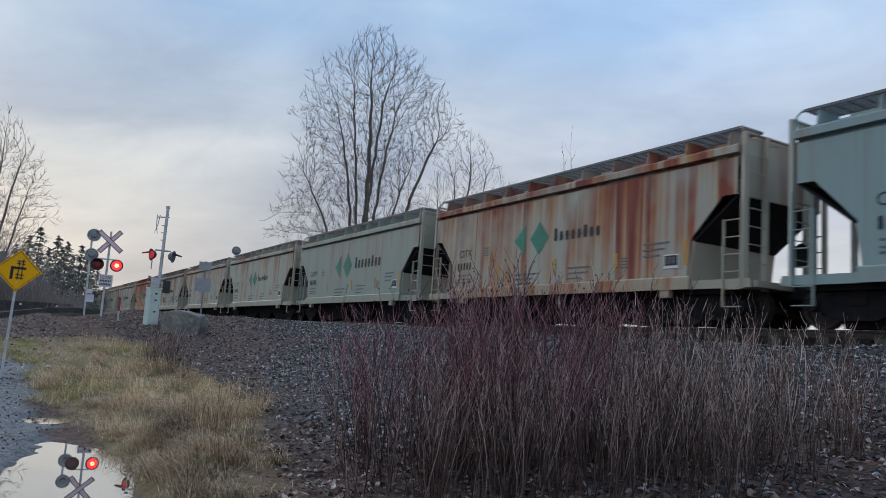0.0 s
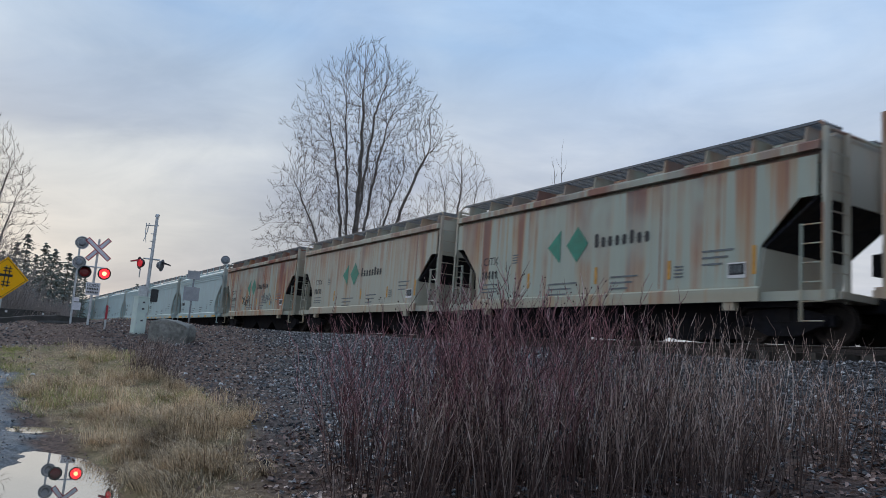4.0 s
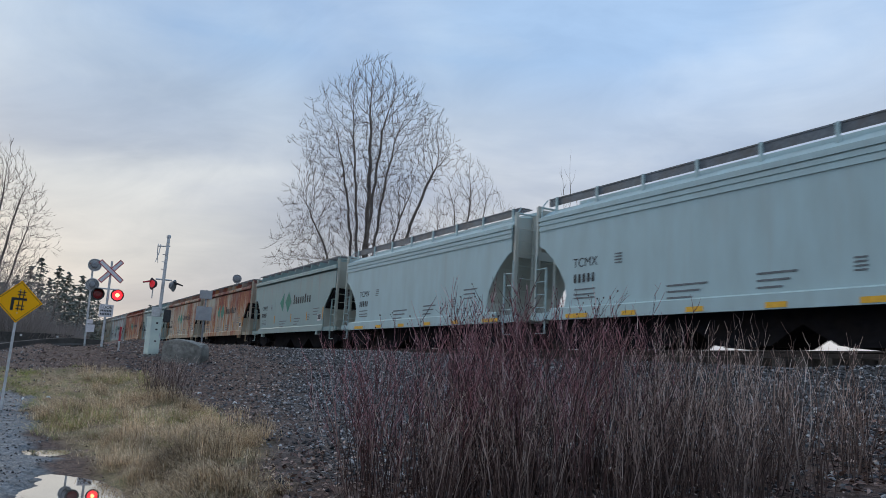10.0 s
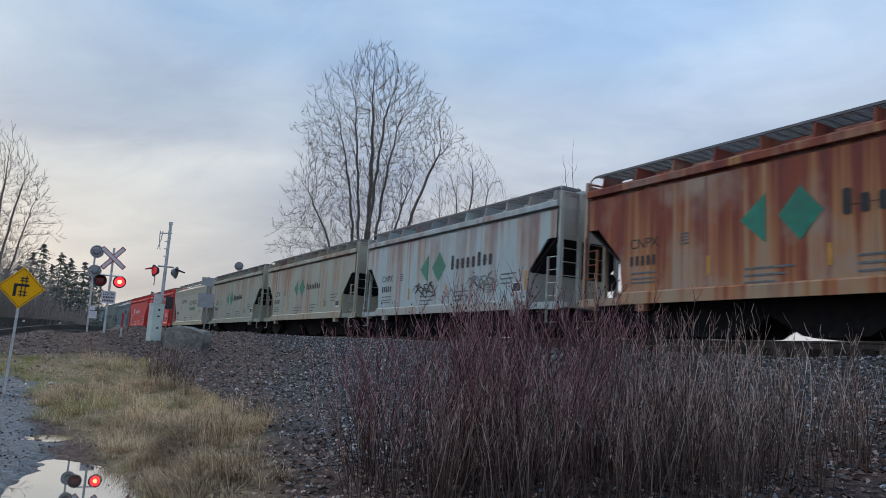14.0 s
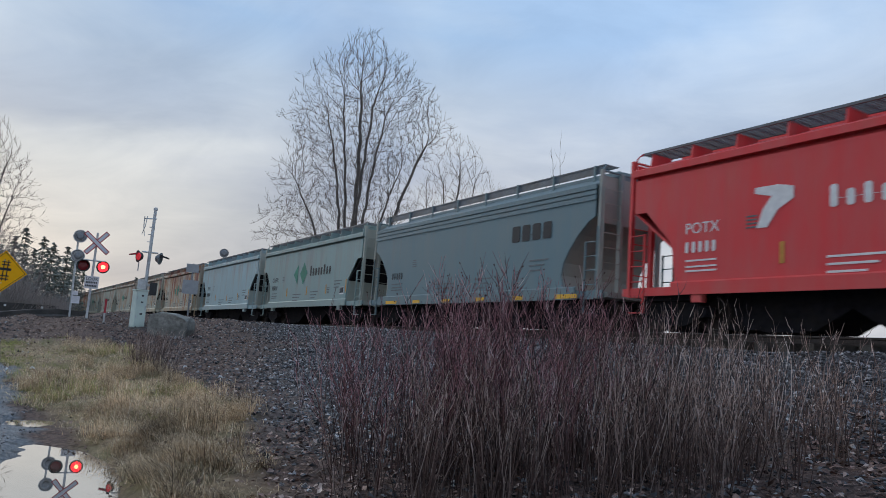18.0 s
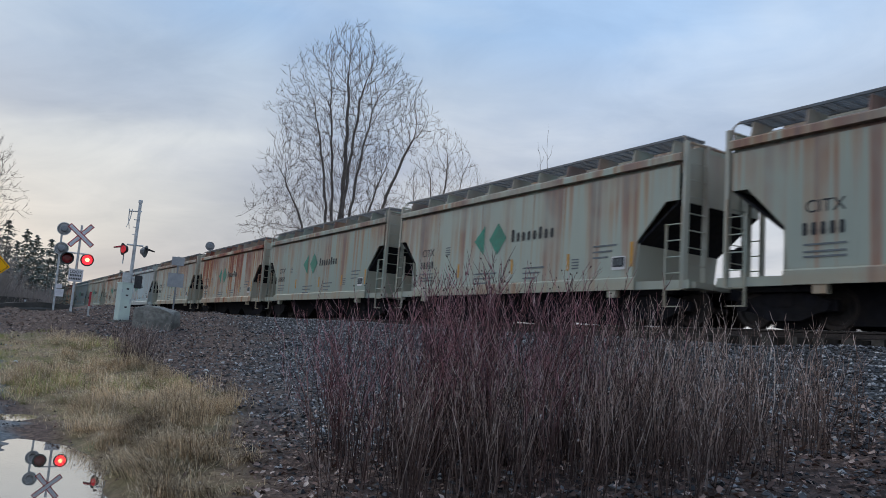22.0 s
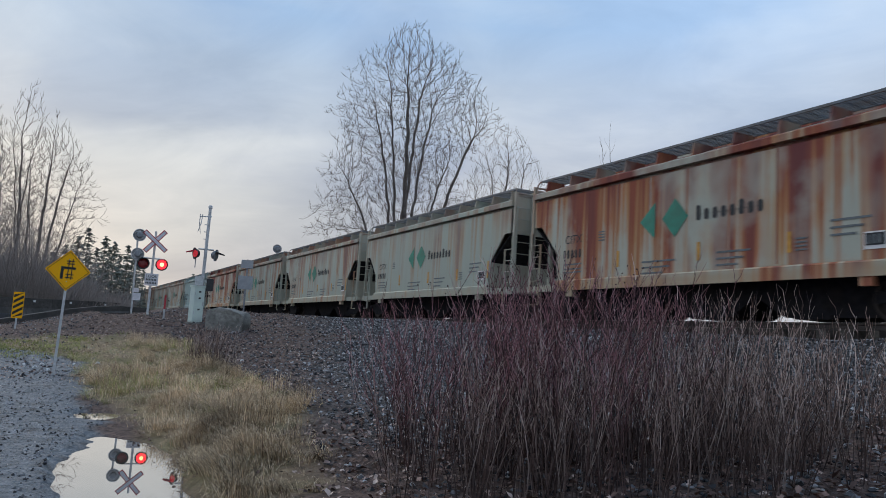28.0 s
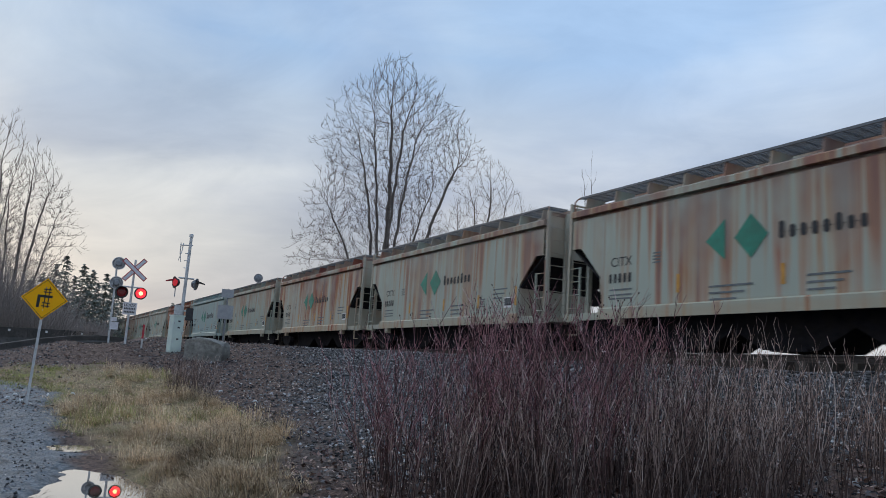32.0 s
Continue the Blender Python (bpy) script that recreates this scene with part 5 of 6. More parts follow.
def build_cover():
    rng = random.Random(12)
    straw, green, dull = Geo(), Geo(), Geo()

    def blade(g, a, w, h, out, wid):
        d = Vector((math.cos(w), math.sin(w), 0))
        s = Vector((-d.y, d.x, 0)) * wid
        b = a + d * out * 0.35 + Vector((0, 0, h * 0.7))
        c = a + d * out * 0.8 + Vector((0, 0, h))
        e = a + d * out * 1.25 + Vector((0, 0, h * rng.uniform(0.55, 0.95)))
        g.poly([a - s, a + s, b + s * 0.9, b - s * 0.9])
        g.poly([b - s * 0.9, b + s * 0.9, c + s * 0.6, c - s * 0.6])
        g.poly([c - s * 0.6, c + s * 0.6, e])
    # low matted grass
    for i in range(4200):
        x, y = -3.5 - 27 * rng.random() ** 1.4, rng.uniform(0.4, 5.2) if i % 4 else rng.uniform(-2.5, 0.8)
        if rng.random() > grass_amount(x, y) or puddle_depth(x, y) > 0.42:
            continue
        z = ground_z(x, y)
        g = green if noise.noise(Vector((x * 0.5, y * 0.7, 31))) > (0.22 if y > 1 else -0.2) and x < -12 else straw
        for k in range(9):
            blade(g, Vector((x + rng.gauss(0, 0.09), y + rng.gauss(0, 0.09), z - 0.01)), rng.uniform(0, 6.28), rng.uniform(0.03, 0.12), rng.uniform(0.05, 0.16), rng.uniform(0.002, 0.004))
    # short green mossy turf round the hazard marker
    for i in range(900):
        x, y = rng.uniform(-30, -21), rng.uniform(-3.2, 1.2)
        if rng.random() > grass_amount(x, y) or noise.noise(Vector((x * 0.4, y * 0.6, 71))) < -0.1:
            continue
        z = ground_z(x, y)
        for k in range(12):
            blade(green, Vector((x + rng.gauss(0, 0.12), y + rng.gauss(0, 0.12), z - 0.01)), rng.uniform(0, 6.28), rng.uniform(0.03, 0.09), rng.uniform(0.03, 0.09), rng.uniform(0.004, 0.007))
    # hummocks of long blades that arch over and lie down the slope
    for i in range(2900):
        x, y = -3.5 - 24.5 * rng.random() ** 1.25, rng.uniform(0.4, 5.0)
        if rng.random() > grass_amount(x, y) or puddle_depth(x, y) > 0.36:
            continue
        lump = noise.noise(Vector((x * 0.8, y * 1.1, 61)))
        if lump < -0.12 or x < -20 and (y < 2.2 or rng.random() < 0.5):
            continue
        z, size = ground_z(x, y), rng.choice((0.45, 0.65, 0.85, 1.05)) * (0.95 + 1.3 * max(0, lump))
        lean = -1.6 + 2.6 * noise.noise(Vector((x * 0.7, y * 0.9, 83)))
        mossy = x < -13.5 and noise.noise(Vector((x * 0.35, y * 0.5, 47))) > 0.2
        up = rng.random() < 0.2
        old = noise.noise(Vector((x * 1.1, y * 1.4, 97))) > (0.28 if x < -11 else -0.12)
        for k in range(rng.randint(36, 58)):
            a = Vector((x + rng.gauss(0, 0.09) * size, y + rng.gauss(0, 0.09) * size, z - 0.01))
            w = rng.gauss(lean, 0.75 if not up else 1.6)
            h, out = (rng.uniform(0.14, 0.34), rng.uniform(0.03, 0.18)) if up else (rng.uniform(0.05, 0.2), rng.uniform(0.14, 0.40))
            blade(green if mossy and k % 5 < 2 else dull if old and k % 4 else straw, a, w, size * h, size * out, rng.uniform(0.002, 0.0036))
    lone("dry_grass", straw, STRAW, "straw-coloured dead grass tufts on the verge", "grass", "stuff")
    lone("dull_grass", dull, DULLGRASS, "brown-grey withered grass tufts on the verge", "grass", "stuff")
    lone("green_grass", green, GREENGRASS, "short green grass among the dead tufts", "grass", "stuff")
    stones, leaves = Geo(), Geo()

    def stone(x, y, r):
        z = ground_z(x, y)
        k = len(stones.v)
        w = rng.uniform(0, 6.28)
        for i in range(4):
            a = w + i * math.pi / 2 + rng.uniform(-0.4, 0.4)
            stones.v.append((x + r * math.cos(a), y + r * math.sin(a) * rng.uniform(0.6, 1), z + r * rng.uniform(-0.1, 0.35)))
        stones.v.append((x + r * rng.uniform(-0.3, 0.3), y + r * rng.uniform(-0.3, 0.3), z + r * rng.uniform(0.5, 0.95)))
        stones.v.append((x, y, z - r * 0.6))
        for i in range(4):
            j = (i + 1) % 4
            stones.f.append((k + i, k + j, k + 4))
            stones.f.append((k + j, k + i, k + 5))
    for i in range(82000):
        x = 2 - 38 * rng.random() ** 1.2
        y = rng.uniform(3.6, 14.0)
        if rng.random() < max(0.16, ballast_amount(x, y) * (1.0 if y > 9 else 0.85)) and grass_amount(x, y) < 0.5:
            stone(x, y, rng.uniform(0.018, 0.052) * (1.0 if x > -16 else 1.3))
    for i in range(9000):
        x, y = -2 - 18 * rng.random(), rng.uniform(-3.5, 0.9)
        if puddle_depth(x, y) <= 0.05:
            stone(x, y, 0.006 + 0.03 * rng.random() ** 3)
    for i in range(2600):
        x, y = rng.uniform(-9, 1.0), rng.uniform(2.6, 9.8)
        if grass_amount(x, y) < 0.3:
            stone(x, y, rng.uniform(0.02, 0.055))
    for i in range(24000):
        x, y = rng.uniform(-36, 1.5), rng.uniform(1.2, 10.5)
        if rng.random() < max(grass_amount(x, y) * 0.9, ballast_amount(x, y) * 0.75):
            continue
        z = ground_z(x, y)
        w, r = rng.uniform(0, 6.28), rng.uniform(0.014, 0.036) * (1.0 if x > -14 else 1.35)
        a, b = Vector((math.cos(w), math.sin(w), rng.gauss(0, 0.3))) * r, Vector((-math.sin(w), math.cos(w), rng.gauss(0, 0.3))) * r * 0.6
        c = Vector((x, y, z + 0.02 + rng.random() * 0.03))
        leaves.poly([c - a, c - b * 0.9 - a * 0.2 + Vector((0, 0, 0.012)), c + a, c + b * 0.9 - a * 0.2])
    for i in range(10500):
        x, y = rng.uniform(-10, 1.0), rng.uniform(2.2, 10.2)
        if grass_amount(x, y) > 0.3:
            continue
        z = ground_z(x, y)
        w, r = rng.uniform(0, 6.28), rng.uniform(0.018, 0.05)
        a, b = Vector((math.cos(w), math.sin(w), rng.gauss(0, 0.35))) * r, Vector((-math.sin(w), math.cos(w), rng.gauss(0, 0.35))) * r * 0.65
        c = Vector((x, y, z + 0.02 + rng.random() * 0.05))
        leaves.poly([c - a, c - b * 0.9 - a * 0.2 + Vector((0, 0, 0.012)), c + a, c + b * 0.9 - a * 0.2])
    for i in range(6000):
        x, y = rng.uniform(-37, -18), rng.uniform(-5, 1.4)
        if rng.random() < grass_amount(x, y) * 0.8:
            continue
        z = ground_z(x, y)
        if i % 3 == 0:
            stone(x, y, rng.uniform(0.02, 0.06))
            continue
        w, r = rng.uniform(0, 6.28), rng.uniform(0.02, 0.045)
        a, b = Vector((math.cos(w), math.sin(w), rng.gauss(0, 0.3))) * r, Vector((-math.sin(w), math.cos(w), rng.gauss(0, 0.3))) * r * 0.6
        c = Vector((x, y, z + 0.02 + rng.random() * 0.03))
        leaves.poly([c - a, c - b * 0.9 - a * 0.2 + Vector((0, 0, 0.012)), c + a, c + b * 0.9 - a * 0.2])
    lone("ballast_stones", stones, STONE, "grey crushed-rock ballast on the railway bank", "stones", "stuff")
    lone("fallen_leaves", leaves, LEAF, "brown fallen leaves on the bank", "leaves", "stuff")


build_cover()


# ---- crossing and signs ----
def face_pose(x, y, z, toward=EYE, turn=0.0):
    """Upright pose whose -y axis faces a point, turned by some degrees."""
    d = Vector((toward[0] - x, toward[1] - y, 0))
    return pose(x, y, z, 0, 0, math.degrees(math.atan2(d.y, d.x)) + 90 + turn)


def lamp_unit(parent, x, z, lit, face=-1, disc=0.26):
    """Flashing-light head: round background, hood and lens; face -1 looks along -y."""
    g = Geo().lathe((x, 0, z), (0, face, 0), [(0.0, disc), (0.012, disc), (0.012, disc - 0.015)], 24)
    back = part("lamp_background", g, HOOD, parent, "round black lamp background")
    part("lamp_housing", Geo().lathe((x, -face * 0.01, z), (0, -face, 0), [(0, 0.14), (0.10, 0.13), (0.16, 0.06)], 16), BACKDISC, back)
    part("lens", Geo().lathe((x, face * 0.014, z), (0, face, 0), [(0, 0.20), (0.02, 0.18), (0.035, 0.10)], 20), LENSLIT if lit else LENSDARK, back, "lit red lens" if lit else "unlit dark red lens")
    if lit:
        part("bulb", Geo().lathe((x, face * 0.05, z), (0, face, 0), [(0, 0.085), (0.012, 0.05)], 14), CORE, back, "glowing lamp centre")
    g = Geo()
    n = 14
    for i in range(n):
        a0, a1 = math.radians(-10 + 200 * i / n), math.radians(-10 + 200 * (i + 1) / n)
        l0, l1 = 0.06 + 0.24 * max(0, math.sin(a0)), 0.06 + 0.24 * max(0, math.sin(a1))
        p0, p1 = (x + 0.215 * math.cos(a0), z + 0.215 * math.sin(a0)), (x + 0.215 * math.cos(a1), z + 0.215 * math.sin(a1))
        g.poly([(p0[0], face * 0.012, p0[1]), (p1[0], face * 0.012, p1[1]), (p1[0], face * l1, p1[1]), (p0[0], face * l0, p0[1])])
    part("hood", g, HOOD, back)


def build_crossbuck():
    x, y = at_bearing(84.05, 34)
    z = 1.65 + 34 * math.tan(radians(0.3))
    s = thing("crossing_signal", "railway crossing mast with crossbuck, red flashing lamps and notice plate", "crossing signal", face_pose(x, y, z, turn=6))
    part("mast", Geo().lathe((0, 0, -0.1), (0, 0, 1), [(0, 0.05), (3.72, 0.045)], 12), GALV, s)
    part("mast_base", Geo().box(-0.2, 0.2, -0.2, 0.2, -0.25, 0.06, 0.02), CONCRETE, s)
    for a, yy in ((45, -0.085), (-45, -0.07)):
        blade = part("crossbuck_blade", Geo().box(-0.61, 0.61, -0.005, 0.005, -0.10, 0.10), SIGNRED, s, "white crossbuck board with red border")
        blade.matrix_local = pose(0, yy, 3.19, 0, a - 5, 0)
        part("blade_face", Geo().box(-0.575, 0.575, -0.009, -0.005, -0.065, 0.065), SIGNWHITE, blade)
    part("cross_arm", Geo().tube((-0.42, 0, 2.45), (0.42, 0, 2.45), 0.03, n=8), GALV, s)
    lamp_unit(s, -0.385, 2.21, False)
    lamp_unit(s, 0.36, 2.22, True)
    plate = part("notice_plate", Geo().box(-0.27, 0.27, -0.075, -0.065, 1.28, 1.80), SIGNWHITE, s, "white notice plate")
    text_plate(plate, "LOOK", 0, 1.68, 0.17, -0.078, SIGNBLACK)
    for k in range(2):
        part("notice_bar", letter_row(-0.22, 0.22, 1.50 - 0.14 * k, 1.58 - 0.14 * k, 7, -0.079, 0.3), SIGNBLACK, plate)


def build_mast():
    x, y = at_bearing(80.55, 32)
    z = 1.65 + 32 * math.tan(radians(0.1))
    s = thing("crossing_signal", "tall leaning crossing mast with sideways red lamps and bell brackets", "crossing signal", face_pose(x, y, z) @ pose(0, 0, 0, 0, 0.4, 0))
    part("mast", Geo().lathe((0, 0, 0), (0, 0, 1), [(0, 0.085), (1.6, 0.08), (1.65, 0.065), (4.74, 0.06)], 14), GALV, s)
    part("junction_box", Geo().box(-0.30, 0.02, -0.16, 0.1, 1.48, 1.86, 0.02), GALV, s)
    part("mast_cap", Geo().lathe((0, 0, 4.70), (0, 0, 1), [(0, 0.085), (0.10, 0.085), (0.12, 0.06)], 12), GALV, s)
    relay = part("relay_box", Geo().box(0.16, 0.44, -0.2, 0.1, 1.28, 1.78, 0.03), HOOD, s, "dark equipment box on the mast")
    part("bracket", Geo().box(0.02, 0.18, -0.05, 0.02, 1.62, 1.70), GALV, relay)
    part("cross_arm", Geo().tube((-0.30, 0, 2.98), (0.32, 0, 2.98), 0.032, n=8), GALV, s)
    for sx, lit in ((-1, True), (1, False)):
        head = part("lamp_head", Geo().lathe((sx * 0.36, 0, 2.78), (sx * 0.9, -0.35, -0.1), [(-0.14, 0.05), (-0.10, 0.13), (0.02, 0.20), (0.06, 0.245), (0.075, 0.245)], 20), HOOD if sx < 0 else BACKDISC, s, "side-facing flashing lamp head")
        part("hood", Geo().prism([(sx * 0.40, 2.93), (sx * 0.76, 2.82), (sx * 0.76, 2.79), (sx * 0.40, 2.86)], -0.14, 0.12), SIGNRED if sx < 0 else HOOD, head)
        if lit:
            part("lens", Geo().lathe((sx * 0.40, -0.16, 2.76), (sx * 0.75, -0.66, 0), [(0, 0.15), (0.02, 0.13)], 16), LENSHALF, head, "red lens seen from the side")
        part("stay", Geo().tube((sx * 0.36, 0, 2.56), (sx * 0.36, 0, 2.2 if sx < 0 else 2.54), 0.022, n=6), GALV, head)
    part("upper_arm", Geo().tube((-0.38, 0, 4.32), (0.10, 0, 4.36), 0.025, n=6), GALV, s)
    part("gate_prong", Geo().path([Vector((-0.27, 0, 4.42)), Vector((-0.30, 0, 4.05)), Vector((-0.40, 0, 3.66))], [0.02, 0.02, 0.012], 5), GALV, s)
    part("gate_prong", Geo().path([Vector((-0.37, 0, 4.42)), Vector((-0.36, 0, 4.0)), Vector((-0.29, 0, 3.62))], [0.02, 0.02, 0.012], 5), GALV, s)
    for k in range(3):
        part("step_bolt", Geo().tube((-0.02, 0, 3.4 + 0.3 * k), (-0.16, 0, 3.4 + 0.3 * k), 0.018, n=5), GALV, s)
    # equipment cabinet in front of the mast
    x, y = at_bearing(80.8, 31.2)
    c = thing("equipment_cabinet", "pale aluminium signal equipment cabinet at the crossing", "cabinet", face_pose(x, y, 1.66, turn=24))
    part("body", Geo().box(-0.21, 0.21, -0.20, 0.20, 0.0, 1.42, 0.015), CABINET, c)
    part("lid", Geo().box(-0.235, 0.235, -0.225, 0.225, 1.42, 1.47), CABINET, c)
    d = part("door", Geo().box(-0.18, 0.185, -0.215, -0.20, 0.12, 1.36), CABINET, c)
    part("handle", Geo().box(0.145, 0.175, -0.24, -0.215, 0.68, 0.84), GALV, d)
    for z in (0.35, 1.1):
        part("hinge", Geo().tube((-0.18, -0.22, z), (-0.18, -0.22, z + 0.1), 0.012, n=6), GALV, d)
    for z in (0.5, 0.95, 1.2):
        part("badge", Geo().box(-0.03, 0.06, -0.218, -0.215, z, z + 0.06), SIGNBLACK, d)
    part("plinth", Geo().box(-0.45, 0.8, -0.55, 0.5, -0.4, 0.0), CONCRETE, c, "concrete footing slab")


def build_block():
    x, y = at_bearing(78.4, 29.2)
    rng = random.Random(3)
    g = Geo()
    prof = [(-0.72, 0.0), (0.68, 0.0), (0.70, 0.32), (0.69, 0.60), (0.60, 0.72), (0.15, 0.88), (-0.25, 0.90), (-0.68, 0.80), (-0.74, 0.62)]
    rings = [(-0.42, 0.98), (-0.39, 1.0), (0.0, 1.01), (0.39, 1.0), (0.42, 0.97)]
    k = len(prof)
    for yy, sc in rings:
        for a, b in prof:
            g.v.append((a * sc + rng.gauss(0, 0.02), yy + rng.gauss(0, 0.015), max(-0.1, b * sc + rng.gauss(0, 0.02)) - 0.08))
    for r in range(len(rings) - 1):
        for i in range(k):
            j = (i + 1) % k
            g.f.append((r * k + i, r * k + j, (r + 1) * k + j, (r + 1) * k + i))
    g.f += [tuple(range(k - 1, -1, -1)), tuple(range((len(rings) - 1) * k, len(rings) * k))]
    b = lone("concrete_block", g, CONCRETE, "weathered concrete block beside the signal cabinet", "concrete block")
    b.matrix_world = face_pose(x, y, 1.46, turn=-24)


def build_signs():
    # yellow diamond: side road turning across the track
    x, y = at_bearing(89.57, 19.0)
    z = ground_z(x, y)
    s = thing("warning_sign", "yellow diamond sign showing a road turning across a railway", "road sign", face_pose(x, y, z) @ pose(0, 0, 0, 0, 1.2, 0))
    part("post", Geo().box(-0.028, 0.028, -0.028, 0.028, -0.3, 2.75), GALV, s)
    h = 0.47
    zc = 1.65 + 19.0 * math.tan(radians(3.05)) - z
    plate = part("plate", Geo().prism([(0, zc - h), (h, zc), (0, zc + h), (-h, zc)], -0.04, -0.034), SIGNYELLOW, s, "yellow reflective plate")
    b = h - 0.035
    for sx, sz in ((1, 1), (1, -1), (-1, 1), (-1, -1)):
        part("border_line", Geo().prism([(0, zc + sz * b), (sx * b, zc), (sx * (b - 0.014), zc), (0, zc + sz * (b - 0.014))], -0.045, -0.040), SIGNBLACK, plate)
    g = Geo()
    g.prism([(-0.15, zc - 0.20), (-0.09, zc - 0.20), (-0.09, zc + 0.03), (-0.12, zc + 0.085), (-0.15, zc + 0.085)], -0.045, -0.040)
    g.prism([(-0.12, zc + 0.03), (0.15, zc + 0.03), (0.15, zc + 0.085), (-0.12, zc + 0.085)], -0.0455, -0.040)
    part("road_symbol", g, SIGNBLACK, plate)
    for xx in (0.0, 0.075):
        part("track_symbol", Geo().box(xx - 0.01, xx + 0.01, -0.0452, -0.040, zc - 0.20, zc + 0.27), SIGNBLACK, plate)
    for k in range(4):
        zz = zc + (-0.16, -0.09, 0.155, 0.215)[k]
        part("tie_symbol", Geo().box(-0.045, 0.12, -0.0448, -0.040, zz - 0.012, zz + 0.012), SIGNBLACK, plate)
    for zz in (zc - 0.25, zc + 0.25):
        part("bolt", Geo().tube((0, -0.04, zz), (0, -0.052, zz), 0.012, n=6), GALV, plate)
    # striped hazard marker
    x, y = at_bearing(92.15, 30)
    z = 1.65 - 30 * math.tan(radians(1.25))
    m = thing("hazard_marker", "yellow and black striped hazard marker on a short post", "road sign", face_pose(x, y, z))
    part("post", Geo().box(-0.03, 0.03, -0.03, 0.03, -0.5, 0.6), GALV, m)
    p = part("plate", Geo().box(-0.17, 0.17, -0.04, -0.034, 0.45, 1.36), SIGNYELLOW, m)
    for k in range(5):
        z0 = 0.36 + k * 0.2
        part("stripe", Geo().prism([(-0.15, max(0.47, z0)), (0.15, min(1.34, z0 + 0.2)), (0.15, min(1.34, z0 + 0.3)), (-0.15, max(0.47, z0 + 0.1))], -0.045, -0.040), SIGNBLACK, p)
    # back view of two plates on a post near the track
    x, y = at_bearing(77.45, 42)
    q = thing("track_sign", "grey sign post with a pale plate seen from behind", "sign", face_pose(x, y, 2.2))
    part("post", Geo().box(-0.045, 0.045, -0.03, 0.03, -0.3, 3.08), BACKDISC, q)
    part("plate", Geo().box(-0.34, 0.30, -0.05, -0.035, 2.60, 3.05), PLATEGREY, q)
    part("plate", Geo().box(-0.44, 0.36, -0.05, -0.035, 1.44, 2.18), PLATEGREY, q)
    # distant signal with round discs beside the road
    x, y = at_bearing(84.95, 40)
    d = thing("crossing_signal", "grey mast with round lamp backs and white tags", "crossing signal", face_pose(x, y, 2.0))
    part("mast", Geo().tube((-0.12, 0, -0.3), (-0.2, 0, 3.95), 0.045, n=8), GALV, d)
    for zz in (3.85, 2.89):
        disc = part("lamp_back", Geo().lathe((-0.12, -0.05, zz), (0, -1, 0), [(0, 0.31), (0.03, 0.31), (0.03, 0.26), (0.02, 0.24), (0.02, 0.16), (0.12, 0.14), (0.14, 0.08)], 22), BACKDISC, d, "round grey lamp back")
        part("rim", Geo().lathe((-0.12, -0.075, zz), (0, -1, 0), [(0, 0.315), (0.02, 0.315), (0.02, 0.28), (0.0, 0.28)], 22), GALV, disc)
    part("tag", Geo().box(-0.14, 0.22, -0.07, -0.06, 0.60, 0.96), SIGNWHITE, d)
    part("tag", Geo().box(-0.13, 0.12, -0.07, -0.06, 1.0, 1.20), SIGNWHITE, d)
    # round disc seen over the cars, on the far side of the track
    x, y = at_bearing(75.4, 80)
    o = thing("crossing_signal", "round grey lamp back on a far mast beyond the train", "crossing signal", face_pose(x, y, 2.2))
    part("mast", Geo().tube((0, 0, -1.2), (0, 0, 8.2), 0.09, n=8), GALV, o)
    part("lamp_back", Geo().lathe((0, -0.1, 7.75), (0, -1, 0), [(0, 0.46), (0.03, 0.46), (0.03, 0.40), (0.02, 0.36), (0.1, 0.2)], 22), BACKDISC, o)
    # red marker post
    x, y = at_bearing(82.95, 33)
    r = thing("marker_post", "slim red marker post at the crossing", "post", face_pose(x, y, 2.0))
    part("stake", Geo().box(-0.035, 0.035, -0.02, 0.02, -0.5, 0.35), GALV, r)
    part("red_sleeve", Geo().box(-0.04, 0.04, -0.03, 0.03, 0.15, 0.72, 0.01), SIGNRED, r)


build_crossbuck()
build_mast()
build_block()
build_signs()


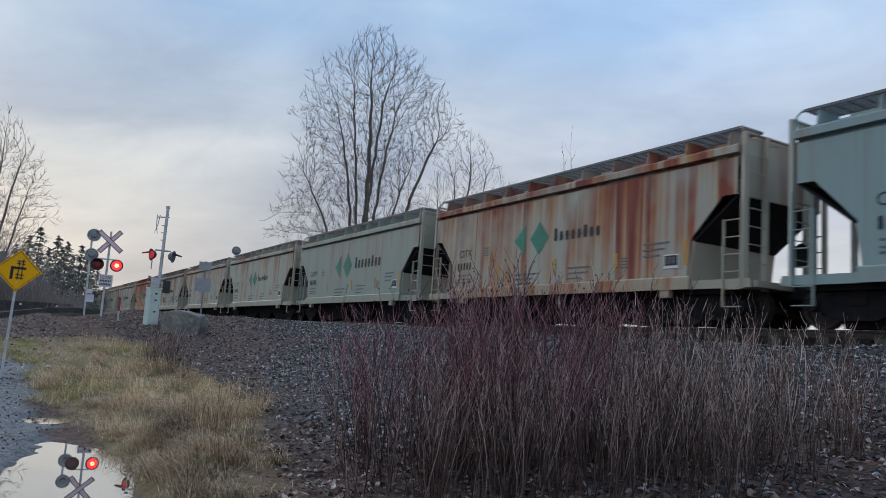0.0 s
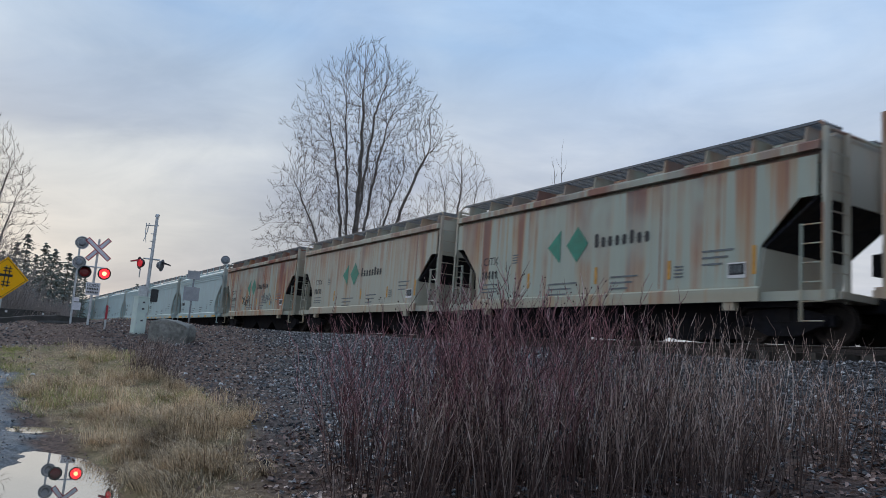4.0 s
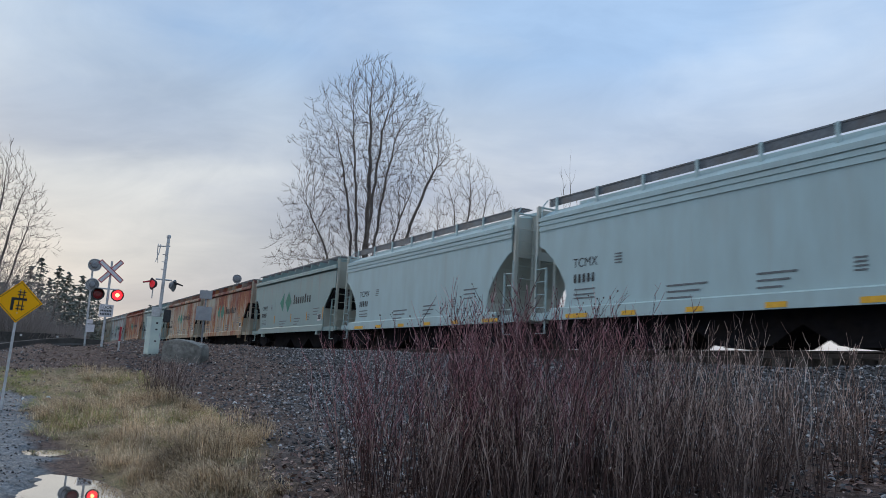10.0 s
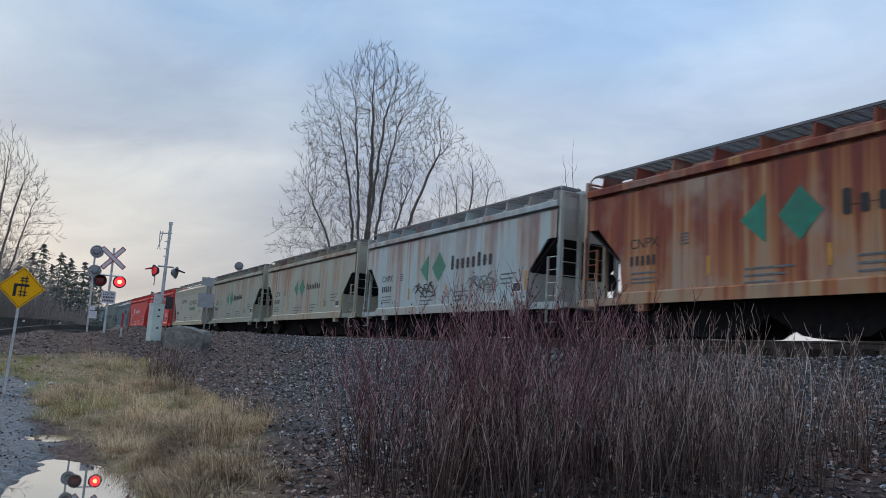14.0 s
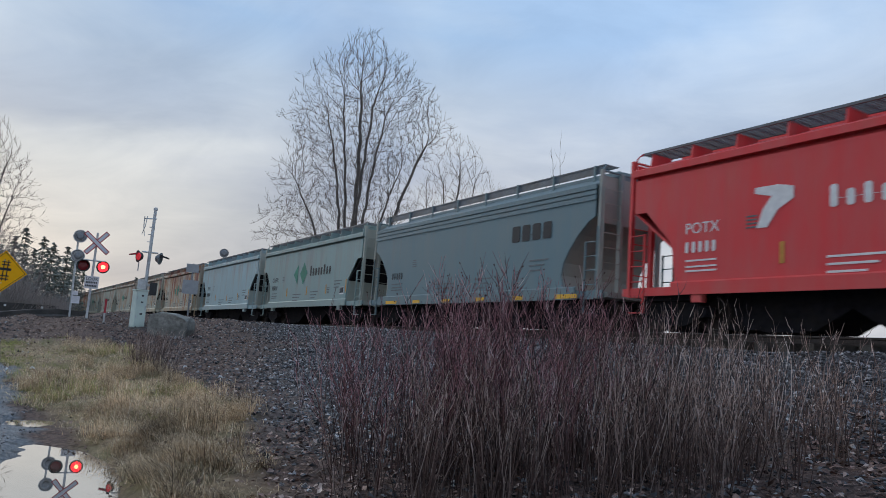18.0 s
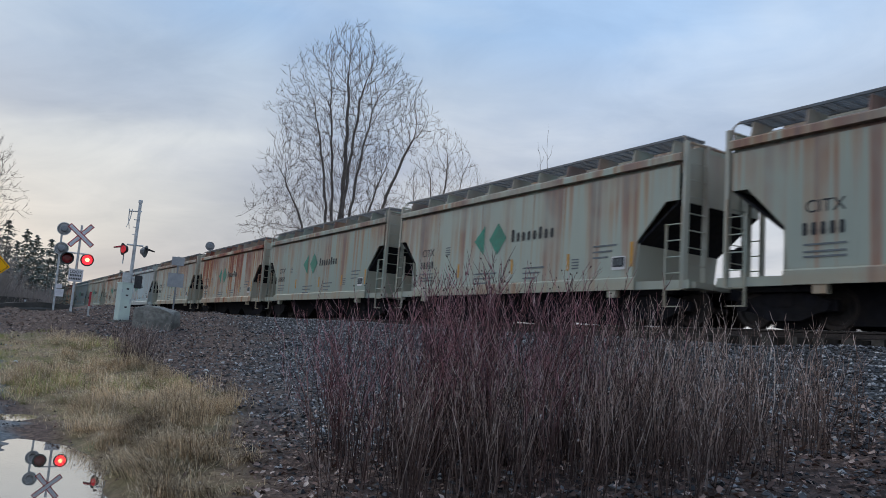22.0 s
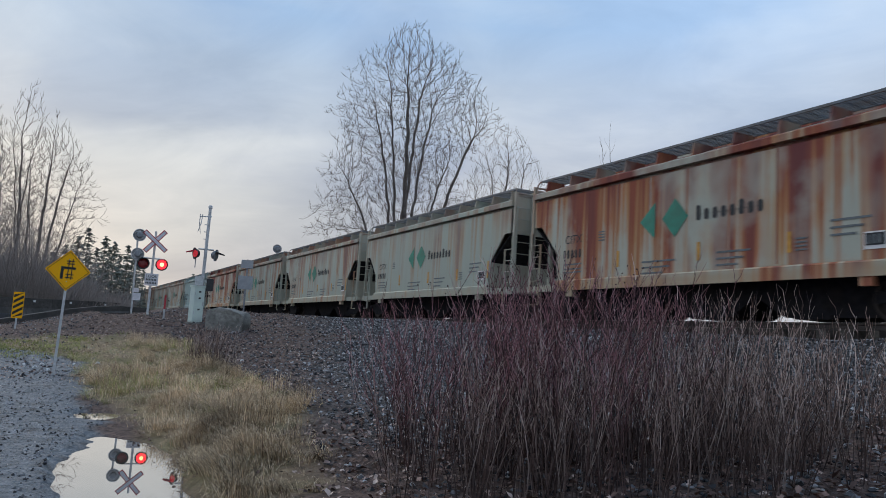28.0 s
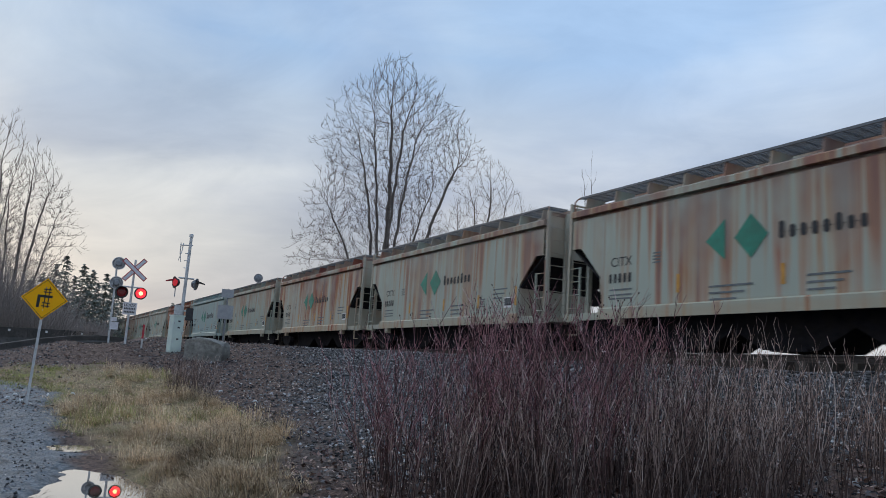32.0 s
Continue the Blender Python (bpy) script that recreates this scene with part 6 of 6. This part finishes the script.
# ---- crossing road ----
def build_road():
    g = Geo()
    rows = [(-42.5, 22, 2.34), (-42.5, 9, 2.32), (-42.5, 4, 1.98), (-42.5, 0, 1.62), (-42.5, -8, 1.4), (-42.5, -60, 1.2)]
    for (x, y0, z0), (_, y1, z1) in zip(rows, rows[1:]):
        n = len(g.v)
        g.v += [(x - 5, y0, z0), (x + 2.5, y0, z0), (x + 2.5, y1, z1), (x - 5, y1, z1), (x - 5, y0, z0 - 1), (x + 2.5, y0, z0 - 1), (x + 2.5, y1, z1 - 1), (x - 5, y1, z1 - 1)]
        g.f += [(n + 3, n + 2, n + 1, n), (n + 1, n + 2, n + 6, n + 5), (n, n + 4, n + 7, n + 3)]
    lone("road", g, ASPHALT, "wet asphalt road climbing to the level crossing", "road", "structure")
    # low dark concrete barriers: a bent row before the road, a taller one beyond it
    near = [(94.6, 32.5, 1.15), (93.2, 33.5, 1.34), (91.4, 35.5, 1.60), (89.6, 37.5, 1.88), (87.6, 39.0, 2.13), (86.0, 40.0, 2.26), (84.0, 41.2, 2.25)]
    far = [(97.0, 47, 2.30), (94.6, 47.5, 2.38), (92.4, 48, 2.46), (90.2, 49, 2.52), (88.0, 50, 2.58), (85.9, 51.5, 2.62)]
    for line, h, tone in ((near, 0.42, DARKCONC), (far, 1.0, DARKCONC)):
        for (a0, d0, z0), (a1, d1, z1) in zip(line, line[1:]):
            p, q = Vector((*at_bearing(a0, d0), z0)), Vector((*at_bearing(a1, d1), z1))
            ln = (q - p).length / 2 - 0.01
            b = lone("concrete_barrier", Geo().prism([(-0.3, -1.6), (0.3, -1.6), (0.3, -h + 0.1), (0.12, -h * 0.55), (0.09, 0), (-0.09, 0), (-0.12, -h * 0.55), (-0.3, -h + 0.1)], -ln, ln, 1), tone, "dark mossy concrete road barrier section", "barrier", group="road barriers")
            mid, d = (p + q) / 2, q - p
            b.matrix_world = pose(mid.x, mid.y, mid.z, math.degrees(math.atan2(d.z, math.hypot(d.x, d.y))), 0, math.degrees(math.atan2(-d.x, d.y)))
            if h > 0.9:
                part("reflector", Geo().box(0.1, 0.14, -0.06, 0.06, -0.22, -0.10), WHITEPAINT, b, "white reflector")


build_road()


def build_litter():
    rng = random.Random(9)
    for az, el in ((86.9, -2.06), (74.7, -3.3), (79.5, -2.7), (60.2, -9.1), (88.4, -3.3), (90.3, -3.5), (89.9, -3.9), (91.4, -3.5), (90.7, -3.7), (77.2, -0.55)):
        d = 6.0
        for _ in range(60):
            x, y = at_bearing(az, d)
            if 1.65 + d * math.tan(radians(el)) < ground_z(x, y):
                break
            d += 0.25
        g = Geo()
        w = 0.10 if d > 22 else 0.055 if d > 9 else 0.045
        g.path([Vector((-w, 0, 0.02)), Vector((-w * 0.3, 0.02, 0.05)), Vector((w * 0.5, -0.01, 0.045)), Vector((w, 0.01, 0.015))], [w * 0.25, w * 0.45, w * 0.4, w * 0.2], 6)
        b = lone("litter", g, LITTER, "scrap of white litter on the ground", "litter")
        b.matrix_world = pose(x, y, ground_z(x, y), 0, 0, rng.uniform(0, 180))


build_litter()


# ---- what moves ----
def motions():
    run = [(0, -9.21), (2, 35.61), (4, 80.83), (6, 126.34), (8, 171.67), (10, 216.69), (12, 261.73), (14, 306.73), (16, 351.70), (18, 396.87), (20, 442.31), (22, 488.02), (24, 533.61), (26, 579.15), (28, 624.63), (30, 669.98), (32, 715.40)]
    for n, car in TRAIN:
        walk(car, [(t, pose(car_x(n, x), TRACK_Y, RAILTOP)) for t, x in run])
    # wheels: every frame a little under a quarter turn
    acts = {}
    for _, car in TRAIN:
        for bogie in (o for o in car.children if o.name.startswith("bogie")):
            for w in (o for o in bogie.children if o.name.startswith("wheelset")):
                key = w.location.x > 0
                if key not in acts:
                    x = w.location.x
                    walk(w, [(i / FPS, pose(x, 0, 0.457, 0, 85.0 * i % 360, 0)) for i in range(FPS * 32 + 1)])
                    acts[key] = w.animation_data
                else:
                    w.rotation_mode = "QUATERNION"
                    keys = w.animation_data_create()
                    keys.action, keys.action_slot = acts[key].action, acts[key].action_slot


motions()
